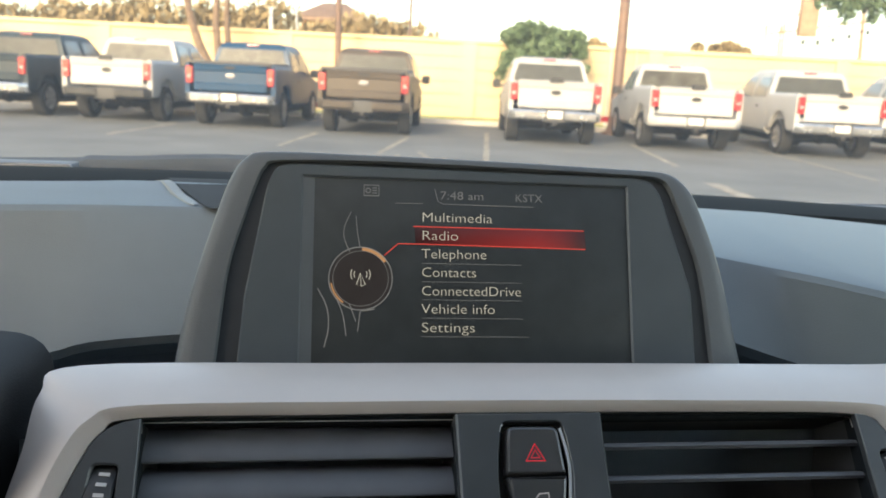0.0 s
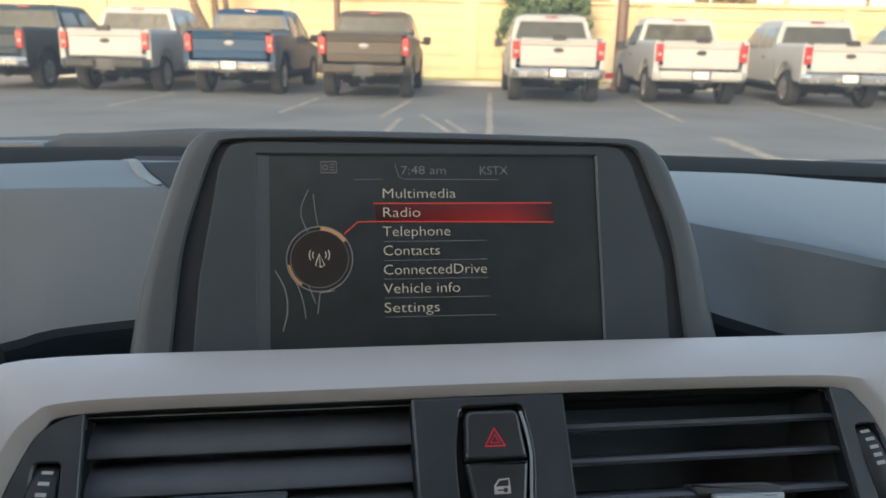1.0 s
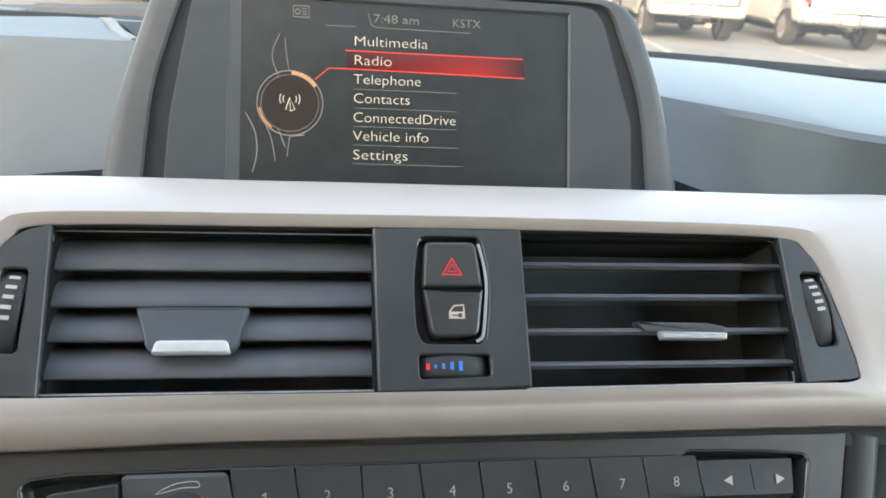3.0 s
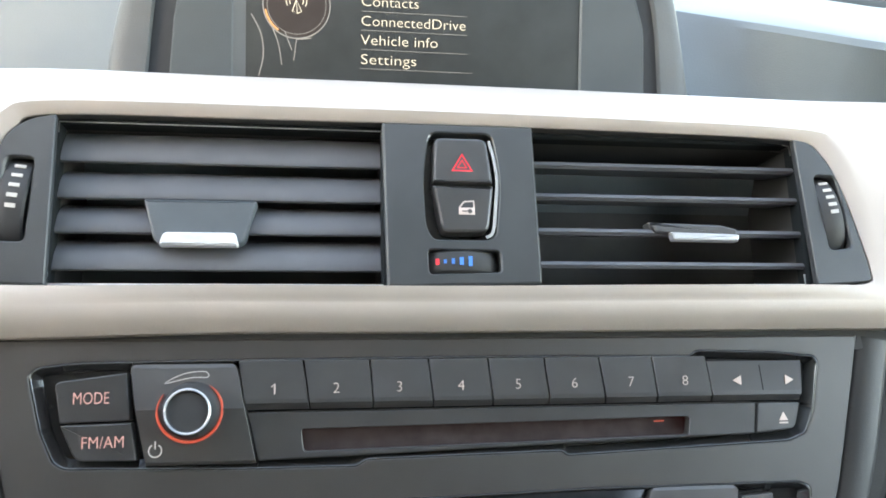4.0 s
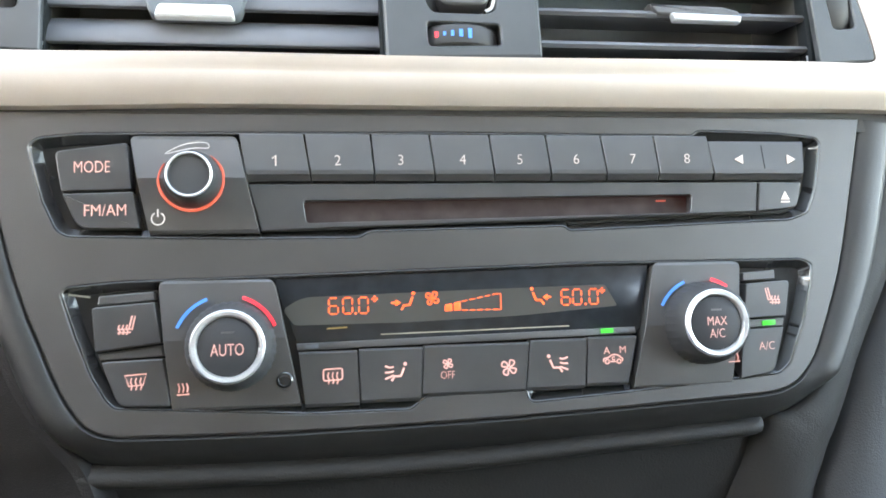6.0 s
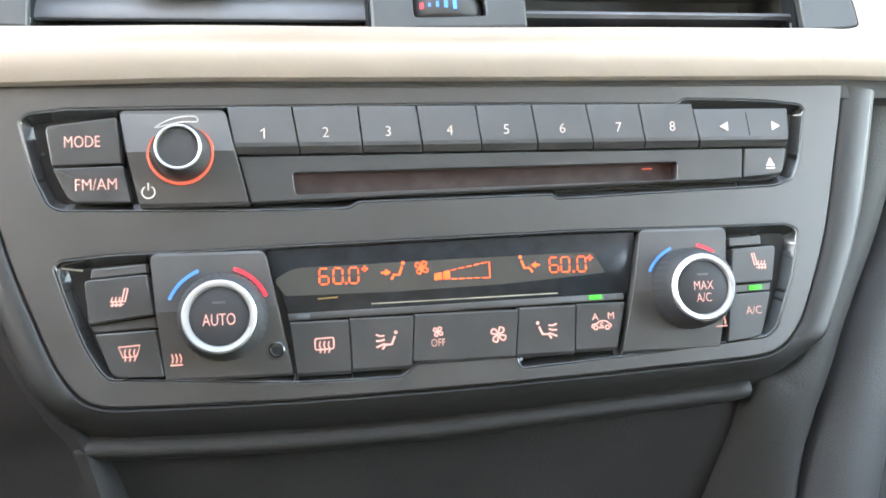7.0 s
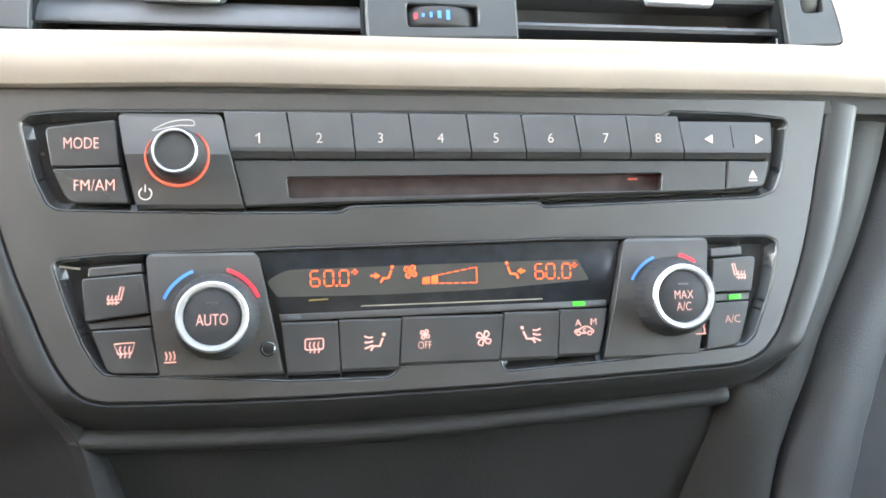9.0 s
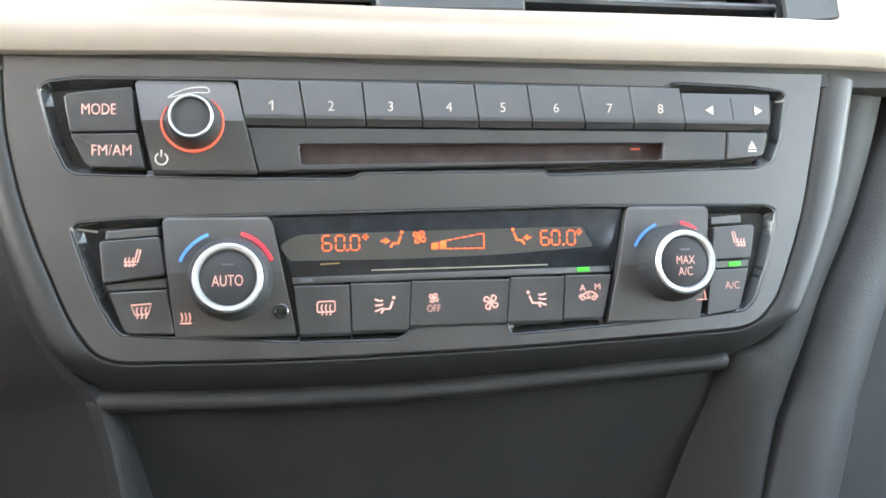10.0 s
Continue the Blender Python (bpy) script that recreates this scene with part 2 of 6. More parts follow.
def ribbon(bm, pts, width, w, h=0.06, closed=False):
    """A thin raised print along a polyline."""
    pts = [Vector(p) for p in pts]
    n = len(pts)
    sides = ([], [])
    for k, p in enumerate(pts):
        a = pts[k - 1] if k or closed else p
        b = pts[(k + 1) % n] if k < n - 1 or closed else p
        d = (b - a)
        d = d.normalized() if d.length > 1e-9 else Vector((1, 0))
        q = Vector((-d.y, d.x)) * width / 2
        sides[0].append(p + q)
        sides[1].append(p - q)
    top = [[bm.verts.new((*p, w + h)) for p in s] for s in sides]
    low = [[bm.verts.new((*p, w)) for p in s] for s in sides]
    for k in range(n if closed else n - 1):
        j = (k + 1) % n
        bm.faces.new((top[0][k], top[1][k], top[1][j], top[0][j]))
        bm.faces.new((top[0][k], top[0][j], low[0][j], low[0][k]))
        bm.faces.new((top[1][k], low[1][k], low[1][j], top[1][j]))
    if not closed:
        for k in (0, n - 1):
            bm.faces.new((top[0][k], low[0][k], low[1][k], top[1][k]))
    return bm


def arc(u, v, r, a0, a1, n=16, ry=None):
    return [(u + r * math.cos(radians(a0 + (a1 - a0) * k / n)), v + (ry or r) * math.sin(radians(a0 + (a1 - a0) * k / n))) for k in range(n + 1)]


def fill(bm, pts, w, h=0.06):
    return slab(bm, pts, w, w + h, 0.02)


def smooth_line(pts, n=6, closed=False):
    """Catmull-Rom through points of any dimension."""
    pts = [Vector(p) for p in pts]
    out = []
    count = len(pts)
    for k in range(count if closed else count - 1):
        p = [pts[(k + i) % count] if closed else pts[min(max(k + i, 0), count - 1)] for i in (-1, 0, 1, 2)]
        for i in range(n):
            t = i / n
            out.append(0.5 * (2 * p[1] + (p[2] - p[0]) * t + (2 * p[0] - 5 * p[1] + 4 * p[2] - p[3]) * t**2 + (3 * p[1] - p[0] - 3 * p[2] + p[3]) * t**3))
    if not closed:
        out.append(pts[-1])
    return out


def lettering(name, text, u, v, w, cap, parent, mat, width=None, align="CENTER", turn=0.0, bold=0.0):
    """Lettering with capitals of the given height, centred at (u, v) or starting there; width sets its length."""
    data = bpy.data.curves.new(name, "FONT")
    data.body, data.size, data.align_x, data.resolution_u, data.extrude, data.offset = text, cap / 0.70, align, 3, 0.04, bold
    ob = new(name, data)
    me = bpy.data.meshes.new_from_object(ob.evaluated_get(bpy.context.evaluated_depsgraph_get()))
    bpy.data.objects.remove(ob)
    bm = bmesh.new()
    bm.from_mesh(me)
    bpy.data.meshes.remove(me)
    if width and bm.verts:
        xs = [q.co.x for q in bm.verts]
        k = width / (max(xs) - min(xs))
        bmesh.ops.scale(bm, vec=(k, 1, 1), verts=bm.verts)
    bmesh.ops.transform(bm, matrix=Matrix.Translation((u, v - cap / 2, w + 0.04)) @ Matrix.Rotation(radians(turn), 4, "Z"), verts=bm.verts)
    return part(name, bm, mat, parent)


def sweep(bm, sections):
    """A surface through rows of points of equal number."""
    rows = [[bm.verts.new(p) for p in s] for s in sections]
    for a, b in zip(rows, rows[1:]):
        for k in range(len(a) - 1):
            bm.faces.new((a[k], a[k + 1], b[k + 1], b[k]))
    return bm


# ---------- cabin: plain shell that closes the car round the camera ----------
def shell(name, boxes, mat, label, category):
    bm = bmesh.new()
    for b in boxes:
        box(bm, *b)
    return alone(name, bm, mat, Matrix(), label, category, kind="structure")


# unseen shell: openings sized and roof kept pale to steer the light
shell("ceiling", [(-0.76, 0.76, -1.34, -0.22, 1.50, 1.54)], HEADLINER, "unseen fabric headliner, kept pale to bounce light", "headliner")
shell("floor", [(-0.78, 0.78, -1.34, 1.70, 0.32, 0.36)], SOFT_LOW, "dark carpeted car floor", "floor")
shell("wall_driver_side", [(-0.78, -0.74, -1.34, 0.30, 0.36, 1.22), (-0.78, -0.74, -1.34, -0.45, 1.22, 1.50), (-0.78, -0.74, -0.45, 0.0, 1.45, 1.50)], SOFT_LOW, "unseen dark driver-side wall, its opening cut to limit the light", "door panel")
shell("wall_passenger_side", [(0.74, 0.78, -1.34, 0.30, 0.36, 1.05), (0.74, 0.78, -1.34, -0.72, 1.05, 1.50), (0.74, 0.78, -0.72, 0.0, 1.47, 1.50)], SOFT_LOW, "unseen dark passenger-side wall, its opening sized for the light", "door panel")
# added up to the roof against the sun; its tan warms the trim
shell("wall_rear", [(-0.74, 0.74, -1.34, -1.30, 0.36, 1.50)], BOUNCE_TAN, "unseen rear wall that blocks the sun, tan to warm the bounced light", "seat back")
shell("wall_front", [(-0.74, 0.74, 0.44, 0.48, 0.36, 1.06)], DARK, "black bulkhead behind the dashboard", "bulkhead")
shell("wall_bonnet", [(-0.78, -0.74, 0.30, 1.66, 0.36, 0.82), (0.74, 0.78, 0.30, 1.66, 0.36, 0.82), (-0.78, 0.78, 1.66, 1.70, 0.36, 0.83)], SOFT_LOW, "plain dark walls closing the engine bay below the bonnet", "engine bay")


def windscreen():
    glass = bpy.data.materials.new("windscreen_glass")
    glass.use_nodes = True
    n, link = glass.node_tree.nodes, glass.node_tree.links.new
    n.remove(n["Principled BSDF"])
    veil, thin = n.new("ShaderNodeBsdfTranslucent"), n.new("ShaderNodeMixShader")
    # translucent share adds a haze over the view outside
    veil.inputs["Color"].default_value = (0.9, 0.88, 0.84, 1)
    thin.inputs[0].default_value = 0.032
    clear, shine, mix = n.new("ShaderNodeBsdfTransparent"), n.new("ShaderNodeBsdfGlossy"), n.new("ShaderNodeMixShader")
    # low transmission dims the outside against the cabin, in place of exposure
    clear.inputs["Color"].default_value = (0.47, 0.47, 0.457, 1)
    shine.inputs["Roughness"].default_value = 0.02
    mix.inputs[0].default_value = 0.03
    link(clear.outputs[0], mix.inputs[1])
    link(shine.outputs[0], mix.inputs[2])
    link(mix.outputs[0], thin.inputs[1])
    link(veil.outputs[0], thin.inputs[2])
    link(thin.outputs[0], n["Material Output"].inputs["Surface"])
    bm = bmesh.new()
    front = []
    for k in range(13):
        s = k / 12
        row = []
        for j in range(9):
            u = -1 + j / 4
            y, z = 0.47 - 0.69 * s - 0.10 * u * u * (1 - 0.3 * s), 1.115 + 0.40 * s + 0.03 * math.sin(math.pi * s)
            row.append(Vector((0.72 * u, y, z)))
        front.append(row)
    sweep(bm, front)
    ob = alone("window_1", bm, glass, Matrix(), "curved windscreen that veils and dims the view outside, black lower border", "windscreen", kind="structure")
    ob.visible_shadow = False
    bm = bmesh.new()
    sweep(bm, [[Vector((0.75 * (-1 + j / 8), 0.355 + dy - 0.06 * (-1 + j / 8) ** 2, 1.1275 - 0.010 * (-1 + j / 8) - 0.012 * (-1 + j / 8) ** 2 + dz)) for j in range(17)] for dy, dz in ((-0.03, -0.03), (-0.025, 0.0), (0.01, 0.004), (0.045, 0.002), (0.05, -0.03))])
    part("window_border", bm, BORDER, ob, "black ceramic border", mm=False)
    # pillars beside the screen
    for side in (-1, 1):
        bm = bmesh.new()
        sweep(bm, [[Vector((side * (0.70 + a), 0.36 - 0.60 * s + b, 1.10 + 0.42 * s)) for a, b in ((-0.03, 0.03), (0.05, 0.05), (0.06, -0.06), (-0.02, -0.05), (-0.03, 0.03))] for s in (0, 0.25, 0.5, 0.75, 1.0)])
        alone("windscreen_pillar", bm, HEADLINER, Matrix(), "grey trimmed pillar beside the windscreen", "pillar", "windscreen pillars", "structure")


windscreen()


# ---------- dashboard pad ----------
SIDE_PALE = material("pale_strip_plastic", (0.24, 0.25, 0.24), 0.5, vary=0.06, scale=60)


def dashboard():
    top = thing("dashboard", Matrix(), "slate soft-touch dashboard pad below the windscreen", "dashboard")
    stations = [  # x, rear z, crease y z, face middle y z, low edge y z
        (-0.76, 1.124, 0.190, 1.120, 0.13, 1.108, 0.062, 1.085),
        (-0.45, 1.132, 0.205, 1.128, 0.13, 1.115, 0.062, 1.088),
        (-0.25, 1.1375, 0.212, 1.132, 0.155, 1.116, 0.090, 1.086),
        (-0.20, 1.1395, 0.212, 1.133, 0.160, 1.118, 0.100, 1.0905),
        (-0.14, 1.139, 0.212, 1.133, 0.165, 1.119, 0.105, 1.094),
        (-0.08, 1.138, 0.210, 1.132, 0.170, 1.117, 0.130, 1.094),
        (0.03, 1.137, 0.205, 1.131, 0.170, 1.114, 0.130, 1.092),
        (0.09, 1.136, 0.185, 1.128, 0.155, 1.112, 0.122, 1.093),
        (0.12, 1.135, 0.160, 1.1255, 0.130, 1.111, 0.100, 1.094),
        (0.137, 1.1345, 0.146, 1.1240, 0.116, 1.110, 0.086, 1.0930),
        (0.152, 1.134, 0.130, 1.1235, 0.106, 1.108, 0.079, 1.0905),
        (0.172, 1.1325, 0.110, 1.1230, 0.094, 1.105, 0.076, 1.0855),
        (0.187, 1.132, 0.088, 1.1228, 0.078, 1.104, 0.066, 1.0840),
        (0.200, 1.1315, 0.072, 1.1225, 0.066, 1.103, 0.056, 1.0830),
        (0.240, 1.130, 0.060, 1.1205, 0.056, 1.101, 0.050, 1.0800),
        (0.30, 1.1255, 0.056, 1.1165, 0.052, 1.099, 0.047, 1.0780),
        (0.40, 1.120, 0.055, 1.1100, 0.050, 1.096, 0.044, 1.0740),
        (0.76, 1.106, 0.055, 1.0950, 0.050, 1.085, 0.044, 1.0620),
    ]
    rows = []
    for x, rz, cy, cz, my, mz, ly, lz in stations:
        if x < 0.05:      # the driver's side falls steeply below its crease
            steep = (cy - 0.016, cy - 0.048)
        else:             # the passenger's side grows slightly undercut
            k = min(max((x - 0.10) / 0.14, 0), 1)
            steep = (my + (cy + 0.003 - my) * k, ly + (cy + 0.006 - ly) * k)
        mz, lz = (1.2176 - (1.2176 - z) * (to + 0.25) / (y + 0.25) for y, z, to in ((my, mz, steep[0]), (ly, lz, steep[1])))
        my, ly = steep
        line = [(x, 0.31, rz - 0.05), (x, 0.298, rz - 0.012), (x, 0.288, rz - 0.003), (x, 0.270, rz), (x, cy + 0.035, cz + 0.0018), (x, cy + 0.006, cz + 0.0008), (x, cy, cz), (x, cy - 0.004, cz - 0.003),
                (x, my, mz), (x, my + (ly - my) * 0.5, mz + (lz - mz) * 0.48), (x, ly, lz), (x, ly + 0.004, lz - 0.006), (x, ly + 0.03, lz - 0.02), (x, ly + 0.06, lz - 0.06)]
        rows.append([Vector(p) for p in line])
    smooth = [smooth_line([r[k] for r in rows], 4) for k in range(len(rows[0]))]
    bm = bmesh.new()
    sweep(bm, smooth)
    part("pad", bm, SOFT, top, mm=False, sharp=24)
    # dark gap between pad and trim
    bm = bmesh.new()
    sweep(bm, [[Vector((x, y, z)) for x in (-0.76, 0.76)] for y, z in ((0.036, 1.00), (0.042, 1.070), (0.10, 1.035), (0.30, 1.00))])
    part("gap_lining", bm, SOFT, top, mm=False)
    # pale edge strip of the speaker cover
    bm = bmesh.new()
    path = smooth_line([(-0.190, 0.286, 1.1360), (-0.180, 0.270, 1.1392), (-0.167, 0.242, 1.1352), (-0.158, 0.2235, 1.1342), (-0.153, 0.2145, 1.1334)], 5)
    out = []
    for k, p in enumerate(path):
        a, b = path[max(k - 1, 0)], path[min(k + 1, len(path) - 1)]
        side = (b - a).cross(Vector((0, 0, 1))).normalized() * 0.0034 * min(1, 0.45 + 0.2 * (len(path) - 1 - k))
        out.append([p - side - Vector((0, 0, 0.0015)), p - side * 0.85 + Vector((0, 0, 0.0008)), p + side * 0.85 + Vector((0, 0, 0.0008)), p + side - Vector((0, 0, 0.0015))])
    sweep(bm, out)
    part("edge_strip", bm, SIDE_PALE, top, "pale grey edge strip", mm=False)
    bm = bmesh.new()
    sweep(bm, [[Vector((-0.182, 0.284, 1.1402)), Vector((-0.146, 0.206, 1.1340))], [Vector((-0.060, 0.284, 1.1400)), Vector((-0.060, 0.206, 1.1335))]])
    part("speaker_cover", bm, SOFT_LOW, top, "dark flat speaker cover", mm=False)
    return top


dashboard()


def binnacle():
    """The dark side of the instrument housing beside the silver trim."""
    bm = bmesh.new()
    pts = rounded([(-0.60, 0.90), (-0.203, 0.90), (-0.1975, 1.06), (-0.193, 1.106), (-0.60, 1.125)], [0, 0, 0.02, 0.022, 0.02], 6)
    a = [bm.verts.new((p[0], -0.005, p[1])) for p in pts]
    b = [bm.verts.new((p[0] + 0.004, 0.01, p[1] - 0.002)) for p in pts]
    c = [bm.verts.new((p[0] + 0.004, 0.08, p[1] - 0.006)) for p in pts]
    bridge(bm, a, b)
    bridge(bm, b, c)
    bm.faces.new(a)
    bm.faces.new(c)
    top = thing("instrument_housing", Matrix(), "black instrument housing beside the silver trim", "instrument housing")
    part("housing_body", bm, SOFT_LOW, top, mm=False)
    bm = bmesh.new()
    edge = [p for p in pts if p[0] > -0.24 and p[1] < 1.112]
    rows = []
    for k, p in enumerate(edge):
        a, b = edge[max(k - 1, 0)], edge[min(k + 1, len(edge) - 1)]
        d = Vector((b[0] - a[0], 0, b[1] - a[1])).normalized()
        out = Vector((d.z, 0, -d.x))
        rows.append([Vector((p[0], -0.004, p[1])) + out * (0.0022 * math.cos(q) - 0.001) + Vector((0, 0.0022 * math.sin(q), 0)) for q in [2 * math.pi * n / 8 for n in range(9)]])
    sweep(bm, rows)
    part("edge_bead", bm, SURROUND, top, "soft rolled edge bead", mm=False, sharp=60)


binnacle()


# ---------- silver trim round the vents ----------
def silver_trim():
    top = thing("dashboard_trim", M_V, "satin champagne-silver trim band framing the air vents", "trim")
    inner = [(-172, -30, 1), (-170, -18, 1), (-166, -2, 1), (-160.5, 13, 1), (-154, 24, 1), (-141, 29.2, 1), (-66, 29.8, 1), (0, 30.0, 1), (66, 29.6, 1), (133, 28.2, 1), (146.5, 22.0, 1),
             (154.0, 6, 1), (158.8, -12, 1), (161, -24, 1.5), (158.5, -29.6, 2), (135, -30.2, 3), (70, -30.6, 3.5), (0, -31.2, 3.5), (-80, -31, 3.5)]
    crease = [(-178, -35.5, 2), (-175.5, -18, 2.5), (-171.5, 0, 3), (-165.8, 17, 3.3), (-158, 28.4, 3.3), (-142, 33.2, 3.4), (-66, 33.9, 3.4), (0, 34.0, 3.4), (66, 33.5, 3.4), (137, 32.0, 3.3), (152.5, 26.5, 3),
              (160.8, 9, 2.5), (166.4, -11, 2.2), (170.5, -26, 2), (168, -34.5, 2), (140, -35.2, 1.5), (70, -35.6, 1.5), (0, -36.2, 1.5), (-80, -36, 1.5)]
    outer = [(-192, -46, -4.6), (-188, -20, -5), (-185, 0, -6), (-182, 20, -8), (-180, 41, -11), (-168, 52.6, -16), (-66, 53.7, -17), (0, 53.7, -17), (66, 53.5, -17), (150, 53, -17), (215, 52, -17),
             (215, 27, -3), (215, 0, 0.5), (215, -28, -1.5), (215, -45.5, -4.6), (150, -46, -4.6), (70, -46.2, -4.6), (0, -46.4, -4.6), (-80, -46.3, -4.6)]
    n = 6
    li, lc, lo = (smooth_line(l, n, True) for l in (inner, crease, outer))
    bm = bmesh.new()
    loops = [[p - Vector((0, 0, 1.2)) for p in li], li]
    for s in (0.25, 0.75):
        loops.append([a.lerp(b, s) + Vector((0, 0, 0.25)) for a, b in zip(li, lc)])
    loops.append(lc)
    for s in (0.08, 0.2, 0.4, 0.6, 0.8, 0.93):
        loops.append([a.lerp(b, s) + Vector((0, 0, 1.6 * math.sin(math.pi * s))) for a, b in zip(lc, lo)])
    loops.append(lo)
    loops.append([p + Vector((0, 0.5 if p.y > 0 else -0.5, -2.5)) for p in lo])
    loops.append([Vector((p.x, p.y * 0.97, p.z - 12)) for p in lo])
    rows = [[bm.verts.new(p) for p in l] for l in loops]
    for a, b in zip(rows, rows[1:]):
        bridge(bm, a, b)
    part("vent_frame", bm, SILVER, top, sharp=28)
    bm = bmesh.new()
    a, b = ([bm.verts.new(p - Vector((0, 0, d))) for p in li] for d in (1.2, 14))
    bridge(bm, a, b)
    part("inner_edge", bm, PLATE, top, "dark inner edge round the vents")
    # the band runs on in front of the passenger
    side = [p for p in smooth_line(outer[10:15], 8)]
    bm = bmesh.new()
    sweep(bm, [[Vector((x, p.y - (x - 214.6) * 0.02, p.z + (x - 214.6) * d)) for p in side] for x, d in ((214.6, 0), (330, -0.02), (450, -0.05), (560, -0.09))])
    part("passenger_band", bm, SILVER, top)
    # shadow gap under the band, its shade put in as a dark fill
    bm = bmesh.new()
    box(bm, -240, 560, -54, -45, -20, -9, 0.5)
    part("shadow_gap", bm, DARK, top, "dark fill for the shade under the band")


silver_trim()


# ---------- air vents ----------
def vent(side):
    left = side < 0
    top = thing("air_vent", M_V, "black air vent with broad closed-down slats and a bright tab" if left else "black air vent with thin open slats and a slim bright tab", "air vent", "dashboard air vents")
    u0, u1 = (-142.5, -26.6) if left else (28.0, 139.6)
    bm = bmesh.new()
    hole = [(u0 + 1.5, -29.3), (u1 - 1.5, -29.3), (u1 - 1.5, 27.8), (u0 + 1.5, 27.8)]
    outer = [(u0 - 8, -33), (u1 + 8, -33), (u1 + 8, 31), (u0 - 8, 31)]
    pierced(bm, outer, [hole], -11, -4.5, 0.3, 0.8)
    part("duct_frame", bm, BORDER, top)
    # deep walls get a darker colour than the slats, for the shade inside
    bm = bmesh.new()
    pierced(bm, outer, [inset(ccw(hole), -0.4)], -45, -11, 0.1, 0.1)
    part("duct_wall", bm, DARK, top, "duct wall coloured dark for the shade inside")
    bm = bmesh.new()
    box(bm, u0 - 6, u1 + 6, -33, 31, -48, -44)
    part("duct_back", bm, DUCT, top)
    # bright hairline round the opening; at the upper corners it stands for glints
    bm = bmesh.new()
    ribbon(bm, [(u0 + 1.2, 24.5), (u0 + 1.2, 28.3), (u1 - 1.2, 28.3), (u1 - 1.2, 24.5)] if left else [(133.5, 27.8), (136.0, 27.4), (136.4, 23.5)], 0.3, -4.3, 0.4)
    part("upper_hairline", bm, CHROME, top, "thin bright edge line")
    bm = bmesh.new()
    ribbon(bm, [(u0 + 1.2, -25.5), (u0 + 1.2, -29.8), (u1 - 1.0, -29.9)] if left else [(u0 + 1.0, -30), (136.4, -29.2), (136.4, -25.0)], 0.6, -4.3, 0.5)
    part("lower_hairline", bm, CHROME, top, "thin bright edge line")
    # slats: the left set is turned down and shows its broad faces
    if left:
        rows = [(28.4, 14.4), (13.7, 1.0), (1.0, -11.4), (-11.6, -24.6)]
        for v1, v0 in rows:
            prof = [(v1 + 0.5, -26), (v1, -16), (v1 - 2.5, -11), ((v1 + v0) / 2, -8.0), (v0 + 1.6, -6.3), (v0 + 0.4, -6.5), (v0, -7.6), (v0 + 0.8, -10), (v1 - 2.5, -17)]
            bm = bmesh.new()
            sweep(bm, [[Vector((u, v, w)) for v, w in (*prof, prof[0])] for u in (u0 + 1.6, u0 + 5.5, u1 - 5.5, u1 - 1.6)])
            part("slat", bm, VENT, top)
    else:
        for v in (17.6, 5.0, -8.6, -21.4):
            prof = [(v - 1.3, -6.6), (v - 0.2, -5.4), (v + 1.2, -6.2), (v + 1.9, -10), (v + 4.2, -28), (v + 3.0, -28), (v - 0.8, -9)]
            bm = bmesh.new()
            sweep(bm, [[Vector((u, q, w)) for q, w in (*prof, prof[0])] for u in (u0 + 1.6, (u0 + u1) / 2, u1 - 1.6)])
            part("slat", bm, VENT, top)
    # tab
    if left:
        # this tab and insert carry reflected sky and top light in their colours
        tab_pts = rounded([(-107.0, -15.6), (-76.7, -15.6), (-72.4, 0.4), (-111.4, 0.4)], [3, 3, 1, 1])
        bm = bmesh.new()
        slab(bm, tab_pts, -9.0, -3.4, 0.9)
        tab = part("tab", bm, TAB, top, "flat slate tab tinted for reflected sky")
        bm = bmesh.new()
        slab(bm, rounded([(-105.4, -16.6), (-78.2, -16.6), (-79.4, -11.6), (-104.0, -11.6)], [1.2, 1.2, 1.6, 1.6]), -5, -1.6, 0.9)
        part("tab_insert", bm, INSERT, tab, "bright satin metal insert")
    else:
        bm = bmesh.new()
        slab(bm, rounded([(77.0, -9.2), (110.6, -10.6), (111.0, -7.0), (104.0, -5.4), (73.8, -4.8)], [1, 1, 1, 1, 1]), -10, -4.6, 1.0)
        tab = part("tab", bm, PLATE, top, "slim charcoal tab")
        bm = bmesh.new()
        slab(bm, rounded([(83.2, -12.2), (110.0, -12.4), (110.6, -9.6), (82.4, -8.9)], 0.6), -6, -2.8, 0.8)
        part("tab_insert", bm, CHROME, tab, "bright satin metal insert")
    # end plate with its thumbwheel
    if left:
        end = rounded([(-140.8, 29), (-148.8, 27.3), (-155.5, 22.6), (-161.5, 10), (-166.5, -5), (-171.5, -29.8), (-140.2, -30.8)], [0.5, 4, 5, 8, 8, 3, 0.5], 5)
        wheel = [(-155.4, 13.4), (-146.6, 13.0), (-147.8, -16.4), (-158.6, -16.0)]
        lean, cu, cv = 5.5, -152.8, -1.5
    else:
        end = rounded([(134.8, 28.2), (142.0, 27.0), (151.0, 15.4), (158.4, -12.3), (161.4, -28.6), (138.2, -30.0)], [0.6, 6, 10, 8, 3, 0.6], 5)
        wheel = [(141.6, 13.4), (150.6, 13.4), (154.6, -15.6), (145.0, -16.4)]
        lean, cu, cv = -7.5, 147.2, -1.6
    bm = bmesh.new()
    pierced(bm, end, [rounded(wheel, 2.2)], -1.4, 1.6, 0.4, 0.6)
    plate = part("end_plate", bm, SLATE, top, "smooth charcoal end plate")
